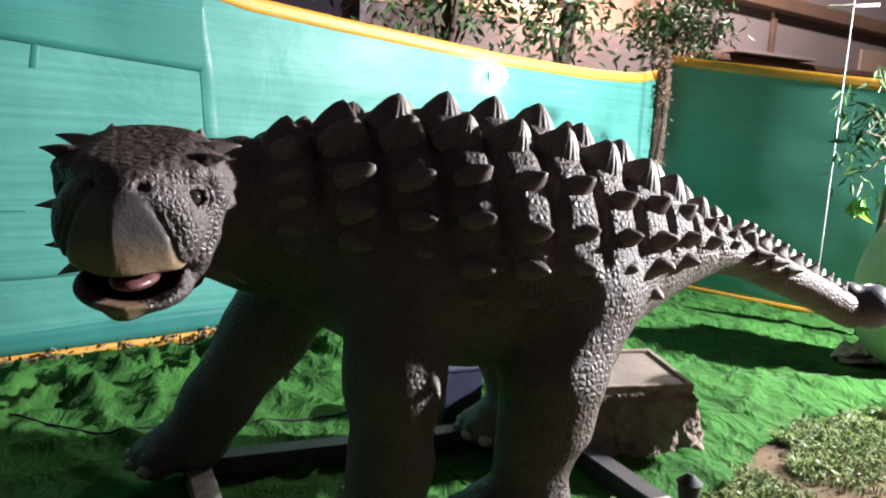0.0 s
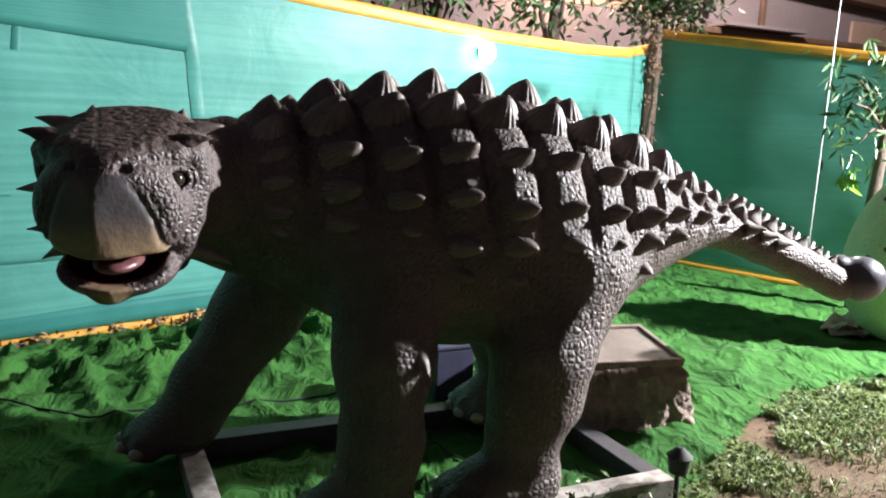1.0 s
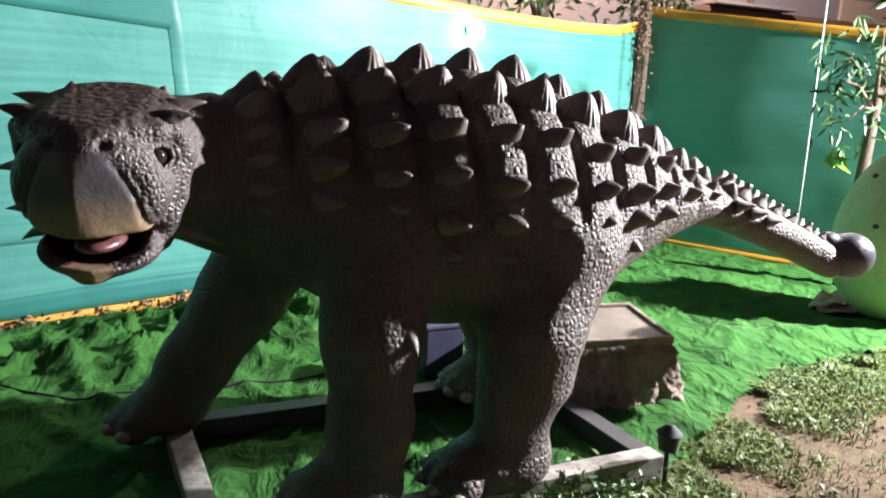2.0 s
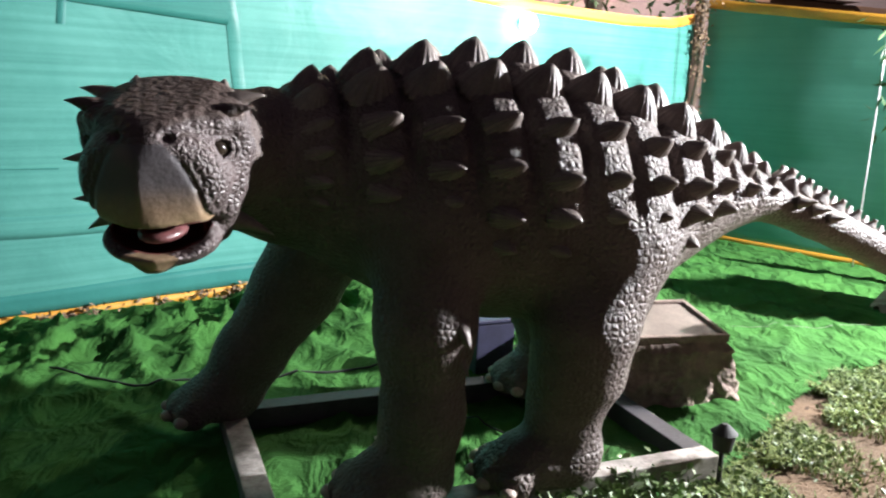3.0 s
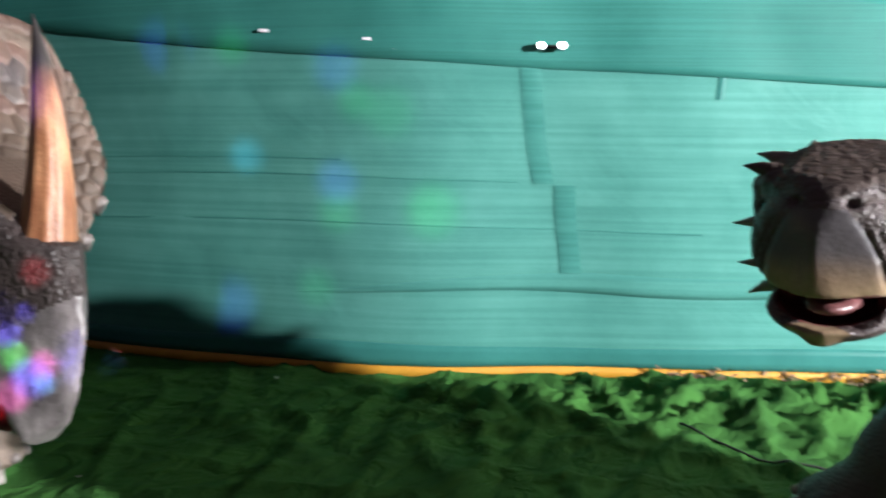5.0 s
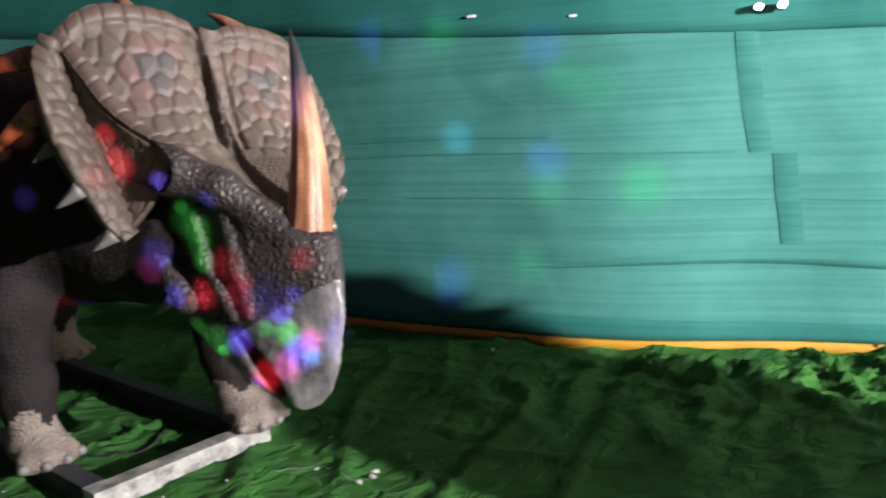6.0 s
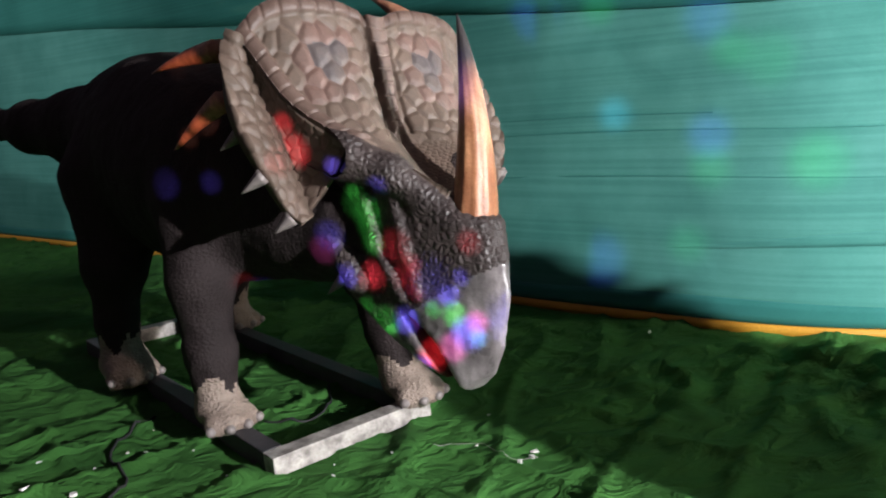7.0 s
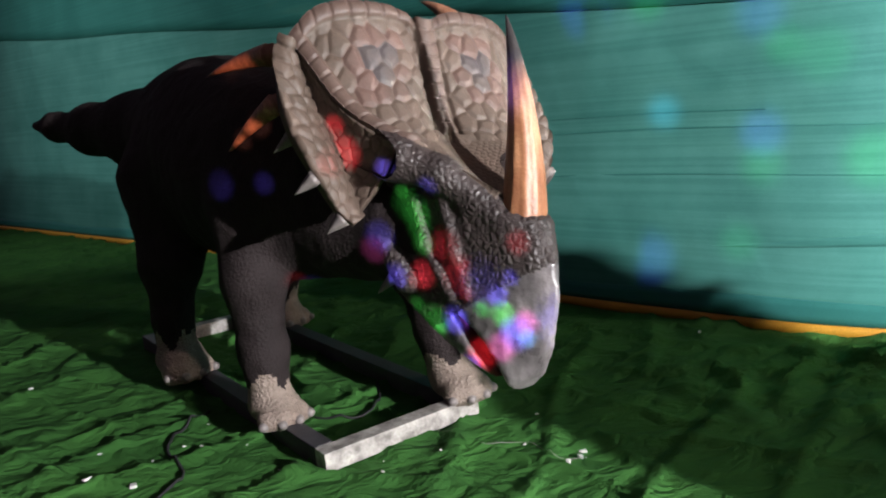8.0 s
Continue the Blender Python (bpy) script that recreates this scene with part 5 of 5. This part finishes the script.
# ---- steel base frames ----
def base_frame(m, x0, x1, y0, y1, tube, label, mats, capped=False):
    """Four square tubes; with capped, the front cross bar runs past the ends of the long ones."""
    ob = tagged(empty("base_frame", m), label, "base frame", group="statue base frames")
    xe = x1 - tube - 0.002 if capped else x1
    L, W, zc = xe - x0, y1 - y0, tube / 2 + 0.012
    front = W + tube if capped else W - tube - 0.002
    part("long_bar", box_bm((L, tube, tube), ((x0 + xe) / 2, y0, zc), 0.005), mats[0], ob)
    part("long_bar", box_bm((L, tube, tube), ((x0 + xe) / 2, y1, zc), 0.005), mats[1], ob)
    part("cross_bar", box_bm((tube, W - tube - 0.002, tube - 0.004), (x0 + tube / 2, (y0 + y1) / 2, zc), 0.005), mats[2], ob)
    part("cross_bar", box_bm((tube, front, tube - 0.004), (x1 - tube / 2, (y0 + y1) / 2, zc), 0.005), mats[3], ob)
    return ob


base_frame(pose(-0.02, 2.99, 0, 0, 0, 24.5), -0.88, 0.90, -0.47, 0.47, 0.095, "welded steel tube frame with two darker bars under the armoured statue", mats=[STEEL, STEEL_DARK, STEEL, STEEL_DARK])
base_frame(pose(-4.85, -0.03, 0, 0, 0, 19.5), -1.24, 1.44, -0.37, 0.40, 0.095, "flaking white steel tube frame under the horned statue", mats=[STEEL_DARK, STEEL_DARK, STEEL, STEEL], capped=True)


# ---- plinth like a rock with a tilted board ----
def plinth():
    ob = tagged(empty("sign_plinth", pose(0.973, 3.865, 0, 0, 0, 15.3)), "moulded brown rock plinth with a blank tilted board on top", "plinth")
    v, f = [], []
    nu, nz = 220, 44
    for j in range(nz + 1):
        t = j / nz
        for i in range(nu):
            a = 2 * math.pi * i / nu
            ca, sa = math.cos(a), math.sin(a)
            k = 1 / max(abs(ca), abs(sa)) ** 0.92
            flare = 0.055 * (1 - t) ** 1.6
            wx, wy = 0.250 + flare, 0.222 + flare
            q = (ca * k, sa * k, t * 0.9)
            crag = 0.030 * (1 - 2 * abs(noise.noise((q[0] * 3.2, q[1] * 3.2, q[2] * 2.6)))) + 0.018 * (1 - 2 * abs(noise.noise((q[0] * 7.5, q[1] * 7.5, q[2] * 7.0)))) + 0.008 * noise.noise((q[0] * 19, q[1] * 19, q[2] * 19))
            crag *= min(1.0, (1 - t) * 7) * (0.55 + 0.45 * min(1.0, t * 6))
            x, y = ca * (k * wx + crag) + 0.02 * (1 - t), sa * (k * wy + crag)
            v.append((x, y, 0.004 + t * (0.318 + 0.05 * (y + 0.222) / 0.444)))
    for j in range(nz):
        for i in range(nu):
            f.append((j * nu + i, j * nu + (i + 1) % nu, (j + 1) * nu + (i + 1) % nu, (j + 1) * nu + i))
    f.append(tuple(nz * nu + i for i in range(nu)))
    mesh_object("rock", v, f, ROCK, ob, "moulded craggy brown rock", smooth=True)
    tilt = pose(0, 0, 0.353, 6.4, 0, 0)
    part("board", box_bm((0.465, 0.40, 0.018), (0, 0, 0), 0.004, tilt), BOARD, ob, "pale weathered board")
    for x, y, sx, sy in ((0, -0.217, 0.515, 0.026), (0, 0.217, 0.515, 0.026), (-0.246, 0, 0.026, 0.406), (0.246, 0, 0.026, 0.406)):
        part("rim", box_bm((sx, sy, 0.042), (x, y, 0.003), 0.006, tilt), ROCK, ob)


plinth()


# ---- control box under the belly, cables ----
def control_box():
    ob = tagged(empty("control_box", pose(0.12, 3.98, 0.012, 0, 0, 26)), "dark blue metal control box on the carpet", "control box")
    part("body", box_bm((0.22, 0.16, 0.27), (0, 0, 0.135), 0.008), BLUE_BOX, ob)
    part("lid", box_bm((0.235, 0.175, 0.02), (0, 0, 0.281), 0.006), BLUE_BOX, ob)


control_box()


def cable(points, r=0.006, mat=None, label="black cable lying loose on the carpet", name="cable"):
    pts = spline([(p[0], p[1], p[2] if len(p) > 2 else 0.0) for p in points], 8)
    pts = [(p[0], p[1], max(p[2], folds(p[0], p[1])) + r) for p in pts]
    tagged(mesh_object(name, *tube_np(pts, r, 6), mat or BLACK, smooth=True), label, "cable")


cable([(0.20, 3.9, 0.1), (0.35, 4.05, 0.05), (0.6, 4.2), (0.9, 4.1), (1.1, 4.4)])
cable([(-2.0, 3.5), (-1.5, 3.45), (-1.05, 3.62), (-0.5, 3.85), (0.0, 3.95)])
cable([(-0.3, 3.3), (0.0, 3.25), (0.25, 3.1), (0.4, 3.25), (0.5, 3.0)], 0.004)
cable([(-0.1, 4.5), (0.2, 4.35), (0.45, 4.42), (0.7, 4.3)], 0.004)
cable([(-4.4, -0.42), (-4.0, -0.62), (-3.6, -0.55), (-3.2, -0.85), (-2.9, -1.2)], 0.007)
cable([(-4.0, 0.1), (-3.9, 0.3), (-4.05, 0.45), (-4.3, 0.5)], 0.006)
cable([(1.4, 5.0), (1.9, 5.0), (2.3, 5.05), (2.7, 5.1)], 0.0013, STRING, "thin white string lying on the carpet", "string")
cable([(-3.30, 0.75), (-3.25, 0.95), (-3.05, 1.0), (-2.98, 1.12)], 0.0013, STRING, "thin white string lying on the carpet", "string")


# ---- spike lamp in the grass ----
def spike_lamp():
    ob = tagged(empty("spike_lamp", pose(1.01, 2.86, -0.03)), "small black garden spike lamp standing in grass", "garden lamp")
    v, f = tube_np([(0, 0, -0.02), (0, 0, 0.10), (0, 0, 0.19)], [0.008, 0.010, 0.010], 10)
    mesh_object("stake", v, f, BLACK, ob, smooth=True)
    bm = bmesh.new()
    bmesh.ops.create_cone(bm, cap_ends=True, segments=20, radius1=0.036, radius2=0.046, depth=0.07, matrix=Matrix.Translation((0, 0, 0.215)))
    bmesh.ops.bevel(bm, geom=bm.edges[:], offset=0.003, segments=1, affect="EDGES")
    part("housing", bm, BLACK, ob)
    bm = bmesh.new()
    bmesh.ops.create_cone(bm, cap_ends=True, segments=20, radius1=0.052, radius2=0.012, depth=0.035, matrix=Matrix.Translation((0, 0, 0.268)))
    part("cap", bm, BLACK, ob)


spike_lamp()


# ---- giant egg, nest scraps, small tree, pole ----
def egg():
    ob = tagged(empty("giant_egg", pose(3.38, 5.42, 0)), "tall pale green egg model with dark spots", "egg")

    def field(P):
        t = np.clip(P[:, 2] / 1.25, 0, 1)
        r = 0.43 * np.sqrt(np.clip(1 - (2 * t - 1) ** 2, 0, 1)) * (1.12 - 0.28 * t)
        return np.hypot(P[:, 0], P[:, 1]) - r

    v, f = nets(field, (-0.6, -0.6, -0.02), (0.6, 0.6, 1.3), 0.03)
    v[:, 2] += 0.005
    mesh_object("shell", v, f, EGG, ob, smooth=True)
    rng = random.Random(2)
    for i in range(26):
        z = rng.uniform(0.15, 1.1)
        t = z / 1.25
        r = 0.43 * math.sqrt(1 - (2 * t - 1) ** 2) * (1.12 - 0.28 * t)
        a = rng.uniform(0, 6.28)
        v, f = ball((r * math.cos(a), r * math.sin(a), z), (0.022, 0.022, 0.018), seg=10, rings=6)
        mesh_object("spot", v, f, EGG_SPOT, ob, smooth=True)


egg()


def scraps():
    rng = random.Random(9)
    for i in range(9):
        p = Vector((3.17 + rng.uniform(-0.16, 0.12), 5.62 + rng.uniform(-0.25, 0.2), 0.0))
        n, v, f = 6, [], []
        for j in range(n):
            for k in range(n):
                x, y = (j / (n - 1) - 0.5) * 0.22, (k / (n - 1) - 0.5) * 0.18
                z = 0.06 * (1 - (x / 0.12) ** 2) + 0.03 * noise.noise((x * 9 + i, y * 9, i))
                v += [(x * (1 - 0.3 * abs(y) / 0.1), y, z), (x * (1 - 0.3 * abs(y) / 0.1), y, z + 0.008)]
        for j in range(n - 1):
            for k in range(n - 1):
                a, b, c, d = (2 * (j * n + k), 2 * ((j + 1) * n + k), 2 * ((j + 1) * n + k + 1), 2 * (j * n + k + 1))
                f += [(a + 1, b + 1, c + 1, d + 1), (a, d, c, b)]
        ob = mesh_object("nest_scrap", v, f, SHARD, smooth=True)
        ob.matrix_world = pose(p.x, p.y, 0.03, rng.uniform(-25, 25), rng.uniform(-25, 25), rng.uniform(0, 360))
        tagged(ob, "curled pale brown scrap beside the egg", "scrap", group="scraps by the egg")


scraps()


def small_tree():
    rng = random.Random(21)
    ob = tagged(empty("small_tree", pose(3.62, 6.3, 0)), "slim young tree with drooping lit leaves", "tree")
    pts = [(-0.12 + 0.10 * t, 0, 1.95 * t - 0.03) for t in np.linspace(0, 1, 10)]
    mesh_object("trunk", *tube_np(pts, [0.062 - 0.028 * t for t in np.linspace(0, 1, 10)], 10), BARK, ob, smooth=True)
    ends = []
    for e in ((-0.42, -0.1, 1.72), (-0.30, 0.1, 1.95), (0.1, -0.1, 2.05), (-0.15, -0.15, 2.12), (0.35, 0.0, 1.85), (-0.32, -0.12, 1.40)):
        s = Vector(pts[7])
        mid = s.lerp(Vector(e), 0.5) + Vector((0, 0, 0.08))
        mesh_object("limb", *tube_np([s, mid, e], [0.018, 0.012, 0.005], 7), BARK, ob, smooth=True)
        ends += [(Vector(e), 0.14), (mid, 0.12)]
    v, f = [], []
    for i in range(300):
        c, r = rng.choice(ends)
        p = c + Vector((rng.gauss(0, r), rng.gauss(0, r), rng.gauss(0, r)))
        leaf_quad(v, f, p, rng, rng.uniform(0.022, 0.036), 5.0, 0.4)
    mesh_object("crown", v, f, LEAF, ob, "loose crown of drooping leaves")
    v, f = [], []
    for i in range(16):
        leaf_quad(v, f, Vector((-0.42, -0.2, 1.16)) + Vector((rng.gauss(0, 0.05), rng.gauss(0, 0.03), rng.gauss(0, 0.06))), rng, 0.055, 2.6, 0.6)
    mesh_object("young_shoot", v, f, LEAF_NEW, ob, "bright young leaves")


small_tree()


def thin_pole():
    ob = tagged(empty("thin_pole", pose(3.42, 7.0, 0)), "thin white pole with a short crossbar at its top", "pole")
    mesh_object("rod", *tube_np([(0, 0, 0), (0, 0, 1.4), (0, 0, 2.95)], [0.006, 0.006, 0.006], 8), WHITE, ob, smooth=True)
    mesh_object("crossbar", *tube_np([(-0.16, 0.12, 2.80), (0.16, -0.12, 2.80)], 0.014, 8), WHITE, ob, smooth=True)


thin_pole()

def tape_scraps():
    """Crumpled shiny tape where the cloth is tied to the post."""
    rng = random.Random(14)
    for x, z, w, h in ((-4.4, 2.12, 0.06, 0.016), (-3.85, 2.06, 0.05, 0.014), (-3.7, 2.0, 0.03, 0.012)):
        v, f = [], []
        n = 6
        y = float(fence_y(x))
        for side in (0, 1):
            for i in range(n):
                for j in range(n):
                    a, b = (i / (n - 1) - 0.5) * w, (j / (n - 1) - 0.5) * h
                    q = 0.012 * noise.noise((a * 40 + x * 9, b * 40, 3)) + side * 0.002
                    v.append((a * 0.75 + 0.5 * q, a * 0.66 - 0.6 * q - 0.016, b + rng.uniform(-0.003, 0.003)))
        k = n * n
        for i in range(n - 1):
            for j in range(n - 1):
                a = i * n + j
                f += [(a, a + 1, a + n + 1, a + n), (k + a, k + a + n, k + a + n + 1, k + a + 1)]
        ob = mesh_object("tape_scrap", v, f, TAPE, smooth=True)
        ob.matrix_world = pose(x, y, z)
        tagged(ob, "crumpled shiny white tape stuck on the fence cloth", "tape", group="tape scraps on the fence")


tape_scraps()


def twin_lamp():
    """Two small lamp heads on a bracket on the fence post."""
    ob = tagged(empty("twin_spotlight", pose(-3.09, fence_y(-3.09) - 0.03, 2.02, 0, 0, 40)), "small twin spotlight with glaring white lenses on the fence", "spotlight")
    part("bracket", box_bm((0.15, 0.02, 0.02), (0, -0.02, 0), 0.004), BLACK, ob)
    for x in (-0.055, 0.065):
        bm = bmesh.new()
        bmesh.ops.create_cone(bm, cap_ends=True, segments=20, radius1=0.024, radius2=0.018, depth=0.06, matrix=Matrix.Translation((x, -0.06, 0)) @ Matrix.Rotation(radians(90), 4, "X"))
        head = part("lamp_head", bm, BLACK, ob, smooth=False)
        bm = bmesh.new()
        bmesh.ops.create_uvsphere(bm, u_segments=16, v_segments=8, radius=1, matrix=Matrix.LocRotScale((x, -0.088, 0), None, (0.022, 0.012, 0.018)))
        part("lens", bm, GLOW, head, "glowing white lens", smooth=True)


twin_lamp()

def fence_lamp():
    """Round lamp glaring on the long fence under its top hem."""
    ob = tagged(empty("bulkhead_lamp", pose(0.36, 6.845, 2.01, 0, 0, 40.5)), "small round lamp glaring white on the fence cloth", "lamp")
    v, f = tube_np([(0, 0.03, 0), (0, -0.02, 0), (0, -0.035, 0)], [0.045, 0.045, 0.040], 28)
    mesh_object("housing", v, f, WHITE, ob, smooth=True)
    mesh_object("lens", *ball((0, -0.040, 0), (0.085, 0.050, 0.085), seg=24, rings=12), GLARE, ob, "glowing white lens", smooth=True)


fence_lamp()

# ---- litter on the carpet ----
def litter():
    rng = random.Random(33)
    spots = [(-0.35, 3.05), (-3.0, 1.1), (-2.95, 1.02), (-3.05, 1.14), (-3.6, -0.75), (-3.3, -0.5), (-3.75, -0.95), (-2.7, 0.4), (-4.05, 2.45), (-5.25, -1.45)]
    for i in range(22):
        spots.append((rng.uniform(-4.4, -2.6), rng.uniform(-1.2, 1.2)))
    for i, (x, y) in enumerate(spots):
        s = 0.022 if i < 10 else rng.uniform(0.006, 0.013)
        v, f = [], []
        for k in range(6):
            a = k * math.pi / 3
            r = s * rng.uniform(0.6, 1.3)
            v += [(r * math.cos(a), 0.6 * r * math.sin(a), 0), (r * math.cos(a), 0.6 * r * math.sin(a), s * rng.uniform(0.2, 0.6))]
        f = [tuple(range(1, 12, 2)), tuple(range(10, -1, -2))] + [(2 * k, (2 * k + 2) % 12, (2 * k + 3) % 12, 2 * k + 1) for k in range(6)]
        ob = mesh_object("paper_scrap", v, f, PAPER)
        ob.matrix_world = pose(x, y, folds(x, y) + 0.001, 0, 0, rng.uniform(0, 360))
        tagged(ob, "tiny crumpled scrap of pale paper on the carpet", "scrap", group="paper scraps on the carpet")


litter()


# ---- grass, weeds and dry leaves on the soil (too many to count) ----
def ground_cover():
    rng = random.Random(7)
    gv, gf, wv, wf, dv, df = [], [], [], [], [], []
    lim = [e[0] for e in EDGE], [e[1] for e in EDGE]
    made = 0
    while made < 30000:
        x = rng.uniform(0.2, 4.2)
        edge = float(np.interp(x, *lim))
        gap = rng.expovariate(1 / 0.26)
        y = edge + 0.06 - gap
        if noise.noise((x * 2.2, y * 2.2, 8)) < -0.32 + 0.3 * gap:
            made += 0.2
            continue
        made += 1
        z = soil_height(x, y)
        a = rng.uniform(0, 6.28)
        h = rng.uniform(0.02, 0.065)
        d = Vector((math.cos(a), math.sin(a), 0))
        s = Vector((-d.y, d.x, 0)) * 0.0024
        p = Vector((x, y, z))
        k = len(gv)
        m, e = p + d * h * 0.35 + Vector((0, 0, h * 0.8)), p + d * h * 0.95 + Vector((0, 0, h))
        gv += [p - s, p + s, m + s, m - s, e]
        gf += [(k, k + 1, k + 2, k + 3), (k + 3, k + 2, k + 4)]
        if rng.random() < 0.4:
            leaf_quad(wv, wf, p + Vector((rng.gauss(0, 0.02), rng.gauss(0, 0.02), rng.uniform(0.01, 0.05))), rng, rng.uniform(0.010, 0.024), 1.5, -0.2)
    for i in range(900):
        x, y = rng.uniform(0.3, 4.2), rng.uniform(1.7, 5.0)
        if off_carpet(x, y):
            leaf_quad(dv, df, Vector((x, y, soil_height(x, y) + 0.012)), rng, rng.uniform(0.008, 0.022), 1.8, 0.0)
    # a dense tuft by the spike lamp
    for i in range(1500):
        p = Vector((0.62 + rng.gauss(0, 0.17), 2.66 + rng.gauss(0, 0.10), soil_height(0.6, 2.66) + rng.uniform(0, 0.14)))
        leaf_quad(wv, wf, p, rng, rng.uniform(0.014, 0.028), 2.0, -0.4)
    tagged(mesh_object("grass", gv, gf, GRASS), "patchy short grass along the carpet edge", "grass", kind="stuff")
    tagged(mesh_object("weeds", wv, wf, WEED), "low leafy weeds among the grass", "weeds", kind="stuff")
    tagged(mesh_object("dry_leaves", dv, df, LITTER), "scattered dry leaves on the soil", "leaves", kind="stuff")
    # leafy rubbish at the foot of the fence
    v, f = [], []
    for i in range(330):
        x = rng.choice((rng.gauss(-1.35, 0.2), rng.gauss(-2.35, 0.07), rng.gauss(-1.5, 0.3), rng.uniform(-2.0, -0.6)))
        y = fence_y(x) - abs(rng.gauss(0.07, 0.05)) - 0.04
        leaf_quad(v, f, Vector((x, y, folds(x, y) + rng.uniform(0.005, 0.03 if x < -2 else 0.06))), rng, rng.uniform(0.012, 0.028), 2.0, -0.1)
    tagged(mesh_object("leaf_litter", v, f, LITTER), "dry twigs and leaves at the foot of the fence", "leaves", kind="stuff")


ground_cover()
